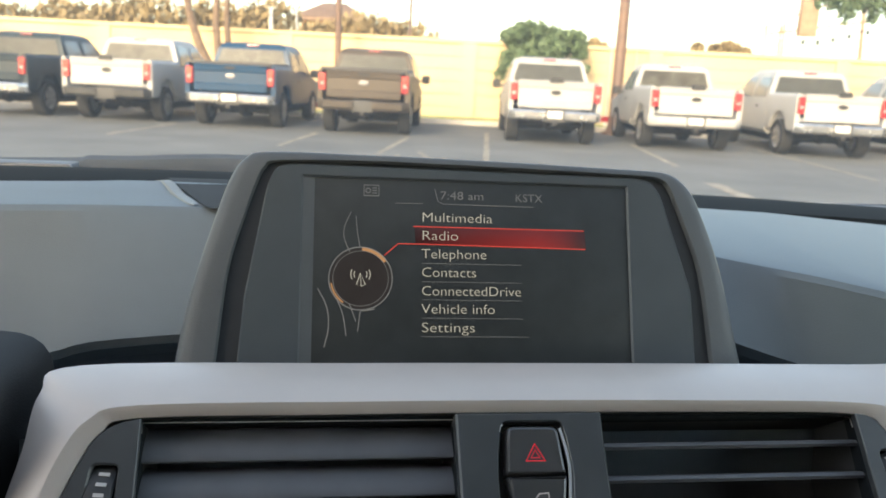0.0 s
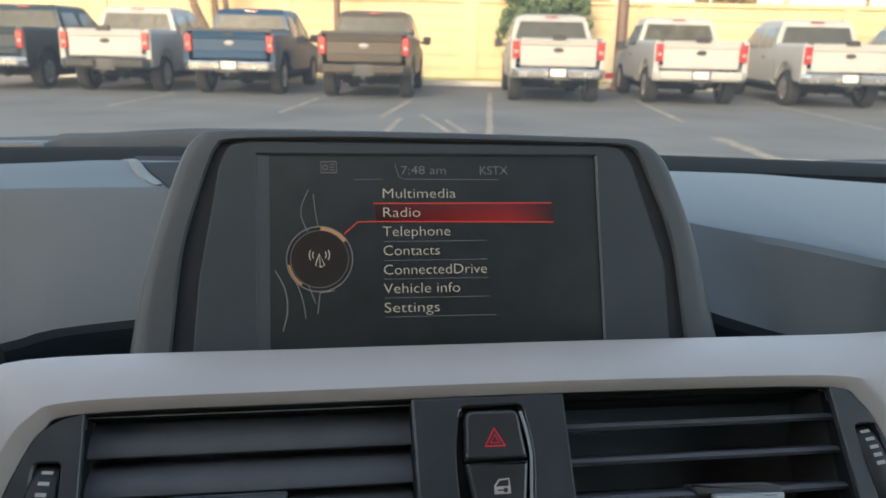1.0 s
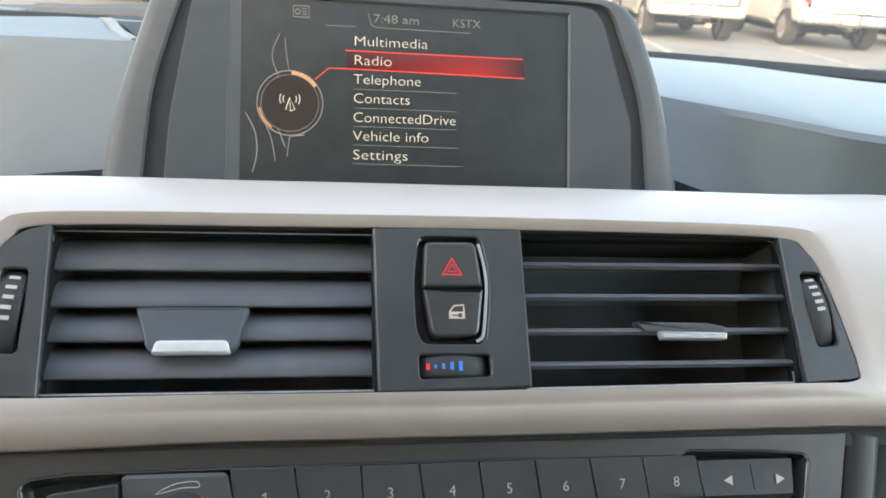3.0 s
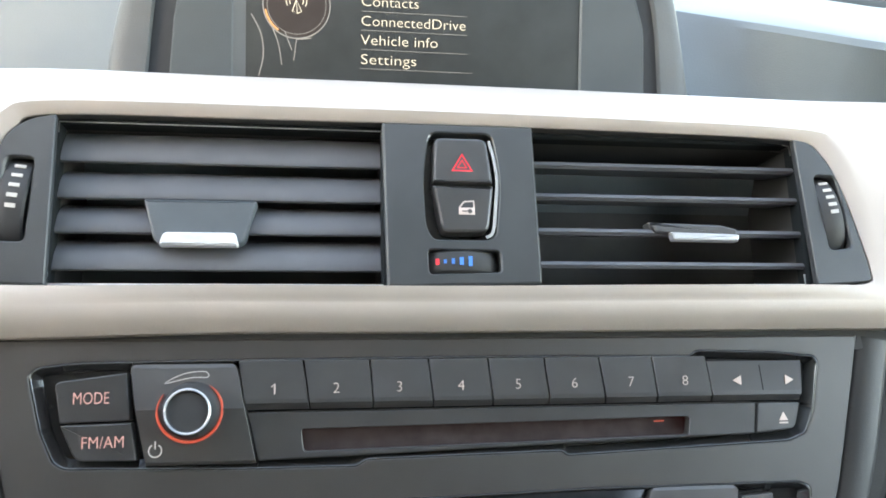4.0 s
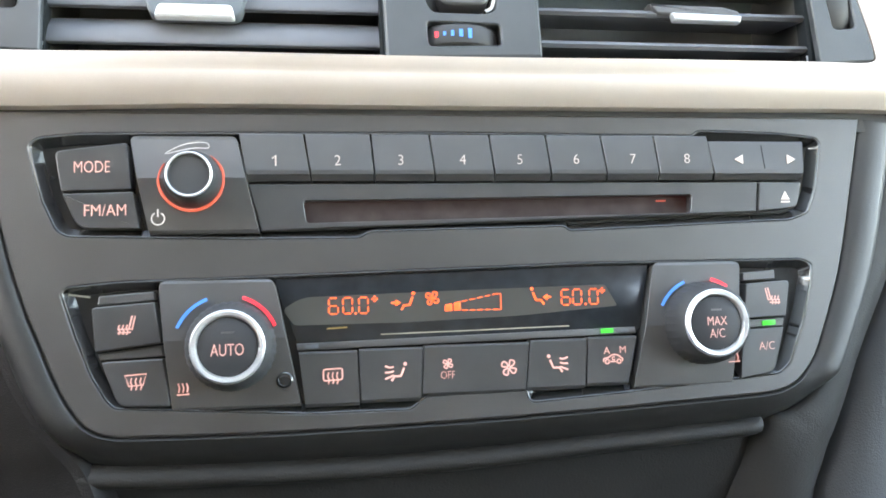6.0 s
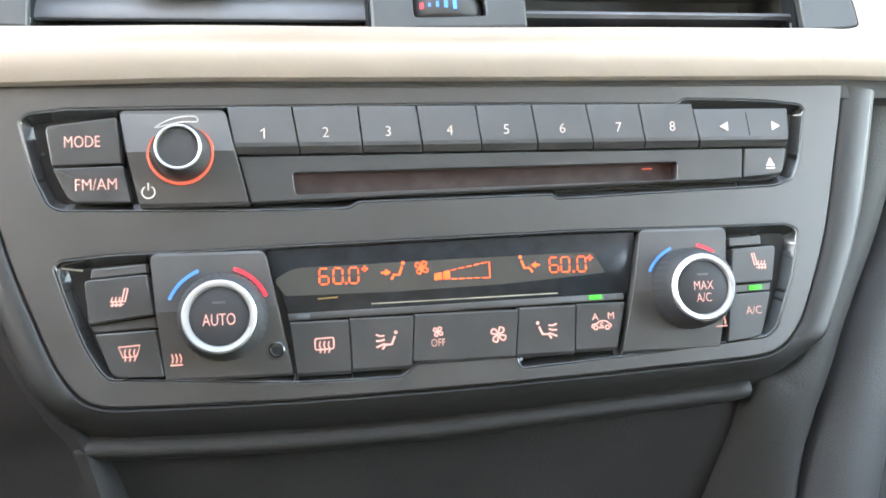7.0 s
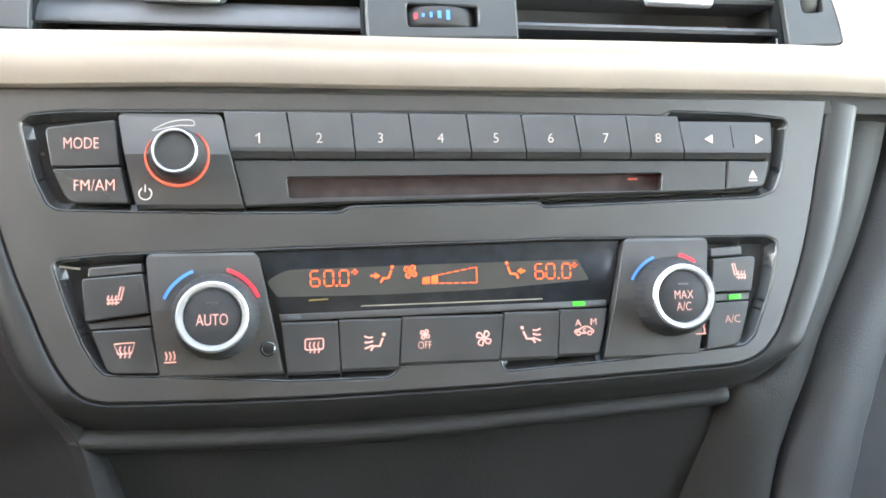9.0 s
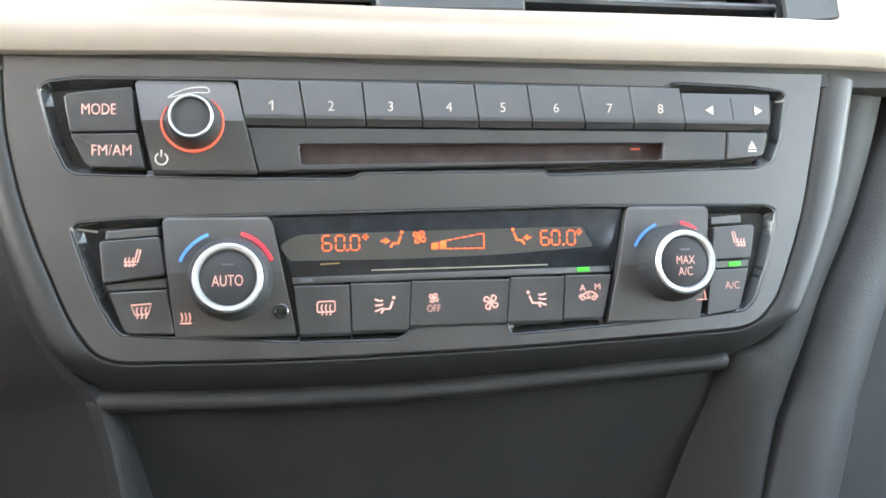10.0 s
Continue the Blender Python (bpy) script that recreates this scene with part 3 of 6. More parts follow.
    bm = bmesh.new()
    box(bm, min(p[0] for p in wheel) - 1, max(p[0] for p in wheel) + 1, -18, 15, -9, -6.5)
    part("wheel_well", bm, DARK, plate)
    bm = bmesh.new()
    n = 40
    turn = Matrix.Rotation(radians(-lean), 4, "Z")
    rows = []
    for x, r in ((-4.7, 16.2), (-4.1, 17.2), (-1.7, 17.8), (1.7, 17.8), (4.1, 17.2), (4.7, 16.2)):
        rows.append([Vector((cu, cv, -15.0)) + turn @ Vector((x, (r + (0.25 if k % 2 else 0)) * math.cos(math.pi * k / n), (r + (0.25 if k % 2 else 0)) * math.sin(math.pi * min(k, n - k) / n) ** 0.6)) for k in range(n + 1)])
    sweep(bm, rows)
    wheel_ob = part("thumbwheel", bm, RUBBER, top, "ribbed rubber thumbwheel")
    for k in range(5):
        bm = bmesh.new()
        v = (11.6 - k * 3.6) if left else (12.2 - k * 3.0)
        q = Vector((cu, cv, -15.0)) + turn @ Vector((0.6, v, 18.1 * (1 - (v / 18.2) ** 2) ** 0.3))
        bmesh.ops.create_cube(bm, size=1, matrix=Matrix.Translation(q) @ turn @ Matrix.Rotation(-0.6 * math.asin(v / 18.2), 4, "X") @ Matrix.Diagonal((3.6 - 0.1 * k, 1.1 + 0.08 * k, 0.5, 1)))
        part("wheel_mark", bm, WHITE, wheel_ob, "white scale mark")


vent(-1)
vent(1)


# ---------- switch panel between the vents ----------
def switch_panel():
    top = thing("switch_panel", M_V, "charcoal switch panel between the vents with hazard and lock buttons", "switch panel")
    plate_pts = rounded([(-28.2, 29.6), (28.2, 29.6), (29.5, -30.0), (-26.5, -31.4)], 0.8)
    well = rounded([(-11.0, 26.2), (12.4, 26.2), (15.4, 8.0), (13.2, -12.5), (10.0, -14.3), (-10.2, -14.2), (-12.6, -9), (-13.4, 9.0)], [3, 3, 8, 2.5, 1.5, 2.5, 4, 8], 5)
    slot = rounded([(-12.0, -17.8), (14.3, -18.2), (14.7, -26.0), (-11.6, -26.8)], 1.6)
    bm = bmesh.new()
    pierced(bm, plate_pts, [well, slot], -8, 2.2, 0.8, 0.5)
    part("plate", bm, SLATE, top)
    bm = bmesh.new()
    slab(bm, inset(ccw(well), -0.6), -9, -4.5, 0.2)
    part("button_well", bm, GLOSS, top, "gloss black button surround")
    # pale lines painted where the gloss surround catches light
    bm = bmesh.new()
    ribbon(bm, smooth_line([(11.4, 23.6), (13.2, 16), (14.0, 8), (13.2, -2), (12.0, -11.0), (9.4, -13.2)], 4), 1.1, 1.5, 0.5)
    ribbon(bm, [(-11.9, 22.6), (-11.4, 24.4), (-10.4, 25.2)], 0.7, 1.5, 0.5)
    part("well_highlight", bm, PALE, top, "painted highlight on the gloss button surround")
    bm = bmesh.new()
    slab(bm, rounded([(-9.2, 24.3), (10.4, 24.2), (12.4, 7.0), (-10.1, 6.7)], [3, 3, 0.6, 0.6]), -5, 2.9, 1.2)
    haz = part("hazard_button", bm, BUTTON, top, "black hazard warning button")
    for k, (r, wd) in enumerate(((4.1, 0.75), (1.9, 0.55))):
        bm = bmesh.new()
        ribbon(bm, [(1.0 + r * math.cos(radians(a)) * 1.02, 13.6 + r * math.sin(radians(a))) for a in (90, 210, 330)], wd, 2.92, closed=True)
        part("warning_triangle", bm, RED_PRINT, haz, "red printed triangle")
    bm = bmesh.new()
    slab(bm, rounded([(-10.0, 6.0), (12.7, 6.1), (10.4, -11.4), (-6.9, -11.9)], [0.6, 0.6, 3.2, 3.2]), -5, 2.7, 1.2)
    lock = part("lock_button", bm, BUTTON, top, "black central locking button")
    bm = bmesh.new()
    fill(bm, [(-0.6, -5.0), (5.3, -5.0), (5.3, -2.4), (-0.6, -2.4)], 2.72)
    ribbon(bm, [(-0.4, -2.4), (1.4, -0.2), (4.9, 0.1), (5.0, -2.4)], 0.6, 2.72)
    part("door_symbol", bm, LEGEND_PALE, lock, "pale printed car door symbol")
    bm = bmesh.new()
    ribbon(bm, [(0.6, -3.7), (2.6, -3.7)], 0.45, 2.8)
    fill(bm, arc(3.5, -3.7, 0.85, 0, 345, 12), 2.8)
    part("key_symbol", bm, BUTTON, lock)
    # temperature wheel
    bm = bmesh.new()
    slab(bm, inset(ccw(slot), -0.6), -9, -6, 0.2)
    part("wheel_well", bm, DARK, top)
    bm = bmesh.new()
    rows = []
    for v, r in ((-4.0, 11.6), (-3.2, 12.6), (-1.5, 13.0), (1.5, 13.0), (3.2, 12.6), (4.0, 11.6)):
        rows.append([Vector((0.7 + 14.2 * math.cos(math.pi * k / 44), -22.2 + v, -10 + (r + (0.25 if k % 2 else 0)) * math.sin(math.pi * min(k, 44 - k) / 44) ** 0.6)) for k in range(45)])
    sweep(bm, rows)
    wheel = part("temperature_wheel", bm, RUBBER, top, "black rubber temperature wheel")
    for k, (u, wd, ht, m) in enumerate(((-9.2, 1.3, 2.1, RED_PRINT), (-6.6, 1.0, 1.4, BLUE_PRINT), (-3.8, 1.1, 2.0, BLUE_PRINT), (-0.8, 1.4, 2.7, BLUE_PRINT), (2.4, 1.4, 3.5, BLUE_PRINT))):
        bm = bmesh.new()
        c = u / 14.2
        a = math.acos(c)
        bmesh.ops.create_cube(bm, size=1, matrix=Matrix.Translation((0.7 + u, -22.2, -10 + 13.15 * math.sin(a) ** 0.6)) @ Matrix.Rotation(0.6 * (math.pi / 2 - a), 4, "Y") @ Matrix.Diagonal((wd, ht, 0.4, 1)))
        part("wheel_mark", bm, m, wheel, "red warm mark" if m is RED_PRINT else "blue cool mark")


switch_panel()


# ---------- display ----------
def display():
    top = thing("infotainment_display", M_S, "dark-framed dashboard display switched on, showing its main menu", "display")
    outer = [(-148.5, -75), (-145.3, -60), (-142, -40), (-137.2, -11), (-127, 26), (-120.6, 44.5), (-114.7, 52.4), (-105, 55.4), (-60, 55.3), (-18, 54.8), (25, 53.9), (62.5, 52.8), (84, 52.0), (92.4, 49.6), (99.4, 43.5), (104.9, 33), (113.8, 4), (121.4, -39), (124.4, -60), (127, -75)]
    inner = [(-128, -75), (-126.6, -60), (-124.8, -40), (-120.8, 0), (-114, 26), (-109, 41.5), (-105.8, 47.6), (-99.5, 50.6), (-60, 51.6), (-18, 51.2), (25, 50.4), (62.5, 49.4), (77, 48.9), (83.2, 47.8), (87.6, 44.4), (92.2, 33), (102.0, 2), (105.6, -39), (107, -60), (108, -75)]
    lo, li = smooth_line(outer, 4), smooth_line(inner, 4)

    def push(line, w, out=0.0, c=(-9, -20)):
        res = []
        for p in line:
            d = Vector((p.x - c[0], p.y - c[1])).normalized() * out
            res.append(Vector((p.x + d.x, p.y + d.y, w)))
        return res

    mid = [a.lerp(b, 0.5) for a, b in zip(lo, li)]
    bm = bmesh.new()
    back = [Vector((p.x * 0.93, -75 + (p.y + 75) * 0.90, -75)) for p in lo]
    sweep(bm, [back, push(lo, -40, -1.5), push(lo, -14, 0.4), push(lo, -5.5), push([a.lerp(b, 0.04) for a, b in zip(lo, li)], -2.6), push([a.lerp(b, 0.11) for a, b in zip(lo, li)], -0.8), push([a.lerp(b, 0.22) for a, b in zip(lo, li)], 0.4), push(mid, 1.2), push(li, 1.4), push(li, 0.4, -0.7), push(li, -12, -1.2)])
    part("hood", bm, HOOD, top, "grey moulded hood with a broad rounded rim", sharp=50)
    # shallow floor whose dark colour gives the shade of the groove
    bm = bmesh.new()
    pts = [(p.x, p.y) for p in push(li, 0, 0.6)]
    slab(bm, pts, -14, -1.6, 0.3)
    part("shadow_groove", bm, GROOVE, top, "groove inside the rim, coloured dark for its shade")
    face = rounded([(-115.4, -60), (-115, -39), (-112.9, -10.8), (-104.5, 39), (-100.5, 48.2), (-93, 49.6), (72, 47.9), (79, 46.4), (83.5, 40), (96.8, -7), (97.4, -39), (97.6, -60)], 3, 3)
    hole = [(-88.0, -50), (66.0, -50), (66.0, 43.0), (-88.0, 43.6)]
    bm = bmesh.new()
    pierced(bm, face, [hole], -8, 0.6, 0.8, 0.9)
    part("bezel", bm, BEZEL, top, "matt charcoal bezel")
    bm = bmesh.new()
    sweep(bm, [[Vector((-88.2, v, 0.0)), Vector((-82.4, v, -0.9))] for v in (-50, 43.5)])
    part("bezel_strip", bm, HOOD, top, "sloping inner edge strip")
    bm = bmesh.new()
    box(bm, -83, 66.2, -50, 43.4, -6, -0.6, 0.1)
    scr = part("screen", bm, SCREEN, top, "glowing dark menu screen with a red selection bar")
    w = -0.56
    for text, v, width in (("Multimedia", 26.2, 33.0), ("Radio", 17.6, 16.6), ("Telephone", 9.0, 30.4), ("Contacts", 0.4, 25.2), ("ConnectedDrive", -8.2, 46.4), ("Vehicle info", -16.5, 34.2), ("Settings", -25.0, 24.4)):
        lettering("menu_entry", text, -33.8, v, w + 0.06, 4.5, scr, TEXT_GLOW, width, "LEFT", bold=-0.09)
    lettering("clock_reading", "7:48 am", -14.5, 36.8, w, 3.9, scr, TEXT_DIM, 20.4, bold=-0.045)
    lettering("station_name", "KSTX", 17.7, 36.6, w, 3.9, scr, TEXT_DIM, 12.9, bold=-0.045)
    for v, a, b, m in ((4.4, -33.5, 13.5, LINE_DIM), (-4.1, -33.5, 13.8, LINE_DIM), (-12.4, -33.5, 13.8, LINE_DIM), (-20.8, -33.5, 14.0, LINE_DIM), (-29.2, -34.0, 16.5, LINE_DIM)):
        bm = bmesh.new()
        ribbon(bm, [(a, v), (b, v - 0.1)], 0.22, w)
        part("menu_rule", bm, m, scr)
    bm = bmesh.new()
    fill(bm, [(-36.5, 13.2), (45.5, 12.5), (44.6, 21.4), (-36.8, 21.6)], w, 0.03)
    part("selection_bar", bm, RED_BAR, scr, "red fading selection bar")
    for line in ([(-50.8, 7.8), (-44.6, 13.3), (-33.7, 13.4), (45.0, 12.4)], [(-37.5, 21.6), (44.5, 21.3)]):
        bm = bmesh.new()
        ribbon(bm, line, 0.5, w + 0.04)
        part("selection_line", bm, RED_GLOW, scr, "bright red selection line")
    bm = bmesh.new()
    ribbon(bm, [(-27.5, 39.5), (-25.8, 33.6), (-23.5, 32.6), (20, 32.2)], 0.25, w)
    ribbon(bm, [(-46, 32.4), (-33, 32.6)], 0.25, w)
    part("header_line", bm, LINE_DIM, scr)
    # radio symbol in its ring, over a faintly lit brown disc
    bm = bmesh.new()
    fill(bm, arc(-61.5, -3.0, 13.8, 0, 352.5, 47), w - 0.03, 0.03)
    part("ring_disc", bm, RING_DISC, scr, "faint brown lit disc")
    for r, m, wd, a0, a1 in ((14.4, LINE_DIM, 0.5, -95, 265), (12.6, LINE_DIM, 0.25, 0, 360), (13.5, AMBER_LINE, 1.4, 35, 88), (13.5, AMBER_LINE, 0.7, 190, 235)):
        bm = bmesh.new()
        ribbon(bm, arc(-61.5, -3.0, r, a0, a1, 48), wd, w + 0.02)
        part("ring_line", bm, m, scr)
    bm = bmesh.new()
    ribbon(bm, [(-61.6, -0.6), (-63.4, -5.8), (-61.3, -6.6), (-61.6, -0.6), (-59.4, -5.8), (-61.3, -6.6)], 0.4, w)
    for k in (1, 2):
        ribbon(bm, arc(-61.6, -1.2, 1.5 + 1.45 * k, 150, 210, 8), 0.4, w)
        ribbon(bm, arc(-61.6, -1.2, 1.5 + 1.45 * k, -30, 30, 8), 0.4, w)
    part("radio_symbol", bm, TEXT_GLOW, scr)
    bm = bmesh.new()
    ribbon(bm, [(-60.5, 35.6), (-53.6, 35.6), (-53.6, 40.6), (-60.5, 40.6)], 0.5, w, closed=True)
    ribbon(bm, arc(-58.6, 38.0, 1.1, 0, 350, 10), 0.45, w)
    for v in (36.9, 38.1, 39.3):
        ribbon(bm, [(-56.6, v), (-54.6, v)], 0.4, w)
    part("source_symbol", bm, TEXT_DIM, scr)
    for line, m, wd in (([(-66.2, 27.8), (-69.1, 21), (-69.2, 15.5), (-66.6, 9.1)], TEXT_DIM, 0.4), ([(-64.0, 25.9), (-63.2, 18), (-62.0, 11.6)], LINE_DIM, 0.35), ([(-80.8, -7.7), (-76.6, -16), (-75.6, -25.3), (-77.5, -34.2)], LINE_DIM, 0.5),
                        ([(-72.0, -12.6), (-69.2, -20), (-67.7, -29.0)], LINE_DIM, 0.4), ([(-66.5, -14.5), (-63.4, -22.6)], LINE_DIM, 0.4), ([(-61.5, -18.0), (-62.6, -27)], LINE_DIM, 0.4), ([(-61.5, -17.8), (-55, -17.0)], LINE_DIM, 0.5)):
        bm = bmesh.new()
        ribbon(bm, [tuple(p) for p in smooth_line(line, 5)], wd, w)
        part("ornament_line", bm, m, scr)


display()


# ---------- fascia of the centre stack ----------
FASCIA_EDGE = [(-158, 37.5), (-156.5, 12), (-151.8, -11.1), (-146, -29.5), (-141.4, -41), (-137.5, -50.8), (-133.4, -59.3), (-129.2, -65.6), (-125.0, -69.4), (-119.5, -71.3), (-109.4, -72.0), (-59.5, -72.6), (0, -71.6), (45.5, -70.0), (97.9, -67.6), (115.5, -66.4), (123.9, -63.4), (129.8, -57.6), (134.8, -49), (145.1, -21.3), (153, 12), (158.5, 37.5)]
RADIO_WELL = [(-146.4, 25.5), (-143.4, 28.4), (-130.6, 29.8), (-91, 30.3), (0, 30.8), (88.5, 30.2), (91, 32.2), (124, 31.2), (139.4, 29.6), (141.2, 27), (137.6, 8.8), (134, 0.3), (126.6, -2.5), (39.1, -5.7), (37.4, -4.0), (-33.3, -5.0), (-36.4, -7.2), (-78, -7.0), (-133.5, -5.5), (-137.2, -3.3), (-141.8, 6.9)]
CLIMATE_WELL = [(-135.4, -24.3), (-133.6, -21.8), (-116, -20.4), (-38.7, -18.8), (45.6, -17.0), (129.3, -17.1), (133.9, -19.1), (133.6, -24.7), (129.4, -40.1), (122.6, -56.5), (118.0, -60.0), (60, -64.4), (23.0, -66.6), (21.3, -64.9), (20.9, -62.2), (-14.5, -62.8), (-16.6, -64.2), (-19.8, -67.1), (-55.8, -67.0), (-118.3, -62.6), (-121.2, -59.4), (-125.7, -51.6), (-131, -37.9)]


def centre_fascia():
    top = thing("centre_stack_fascia", M_R, "warm charcoal plastic fascia round the radio and climate controls", "fascia")
    edge = ccw([tuple(p) for p in smooth_line(FASCIA_EDGE, 4)])
    bm = bmesh.new()
    pierced(bm, edge, [rounded(RADIO_WELL, 1.6, 3), rounded(CLIMATE_WELL, 1.6, 3)], -9, 0.8, 0.8, 0.3)
    part("plate", bm, FASCIA, top)
    # wrapped edge that rolls away round the plate, open at the top; a cove below
    line = smooth_line(FASCIA_EDGE, 6)
    last = len(line) - 1

    def grown(d, w, low, far=None):
        out = []
        for k, p in enumerate(line):
            t = (line[min(k + 7, last)] - line[max(k - 7, 0)]).normalized()
            flat = min(max((abs(t.x) - 0.45) / 0.5, 0), 1)
            right = (1 - flat) if p.x > 0 else 0
            e = (d + 0.8) * (1 - 0.25 * flat + 0.24 * right * min(max((p.y + 60) / 60, 0), 1))
            side = w if far is None else w + (far - w) * right
            out.append(Vector((p.x + t.y * e, p.y - t.x * e, side + (low - side) * flat * flat * (3 - 2 * flat))))
        return out

    bm = bmesh.new()
    sweep(bm, [grown(-0.4, -8, -8), grown(-0.2, -0.4, -0.4, -1.4), grown(0.7, 0.5, 0.2, -0.2), grown(4, 0.8, -1.4, 0.6), grown(8.5, -0.6, -5.0, 1.2), grown(10.5, -2.6, -7.4, 0.2), grown(11.5, -5, -8.8, -3.0), grown(13, -9, -10.5), grown(16, -22, -14), grown(20, -40, -30)])
    part("surround", bm, SURROUND, top, "soft charcoal rolled surround", sharp=50)
    bm = bmesh.new()
    box(bm, -175, 175, 36.8, 46, -14, -4.5, 1.2)
    part("upper_gap", bm, FASCIA, top, "dark recessed strip under the silver band")
    return top


centre_fascia()


def faceted(bm, left, right, profile, back=-6.0, corner=0.0):
    """A button whose front follows a profile of (v, w); left and right give u at the top and at the foot; corner rounds its upper corners."""
    v_top, v_foot = profile[0][0], profile[-1][0]
    rows = []
    if corner:
        fall = profile[::-1]
        cuts = [v_top - corner * q for q in (0.04, 0.15, 0.35, 0.65, 1.0)]
        profile = sorted([*profile, *((v, float(np.interp(v, [p[0] for p in fall], [p[1] for p in fall]))) for v in cuts)], reverse=True)
    for v, w in [(v_top, back), *profile, (v_foot, back)]:
        s = (v_top - v) / (v_top - v_foot)
        ul, ur = left[0] + (left[1] - left[0]) * s, right[0] + (right[1] - right[0]) * s
        if v_top - v < corner:
            cut = corner - math.sqrt(corner**2 - (corner - v_top + v) ** 2)
            ul, ur = ul + cut, ur - cut
        rows.append([Vector((ul, v, back)), Vector((ul, v, w - 0.14)), Vector((ul + 0.12, v, w)), Vector((ur - 0.12, v, w)), Vector((ur, v, w - 0.14)), Vector((ur, v, back))])
    return sweep(bm, rows)


def well_floor(name, pts, parent, depth):
    bm = bmesh.new()
    slab(bm, rounded(inset(ccw(pts), -0.8), 1.6, 3), depth - 3, depth, 0.1)
    floor = part(name, bm, GLOSS, parent, "gloss black recess")
    # polished rim that slopes down to the floor
    bm = bmesh.new()
    loops = [ring(bm, rounded(inset(ccw(pts), d), 1.6, 3), w) for d, w in ((0.02, 0.35), (0.25, 0.62), (0.6, 0.62), (0.85, 0.2), (3.2, depth + 0.05))]
    for a, b in zip(loops, loops[1:]):
        bridge(bm, a, b)
    part("rim", bm, GLOSS_RIM, floor, "polished black sloping rim", sharp=60)


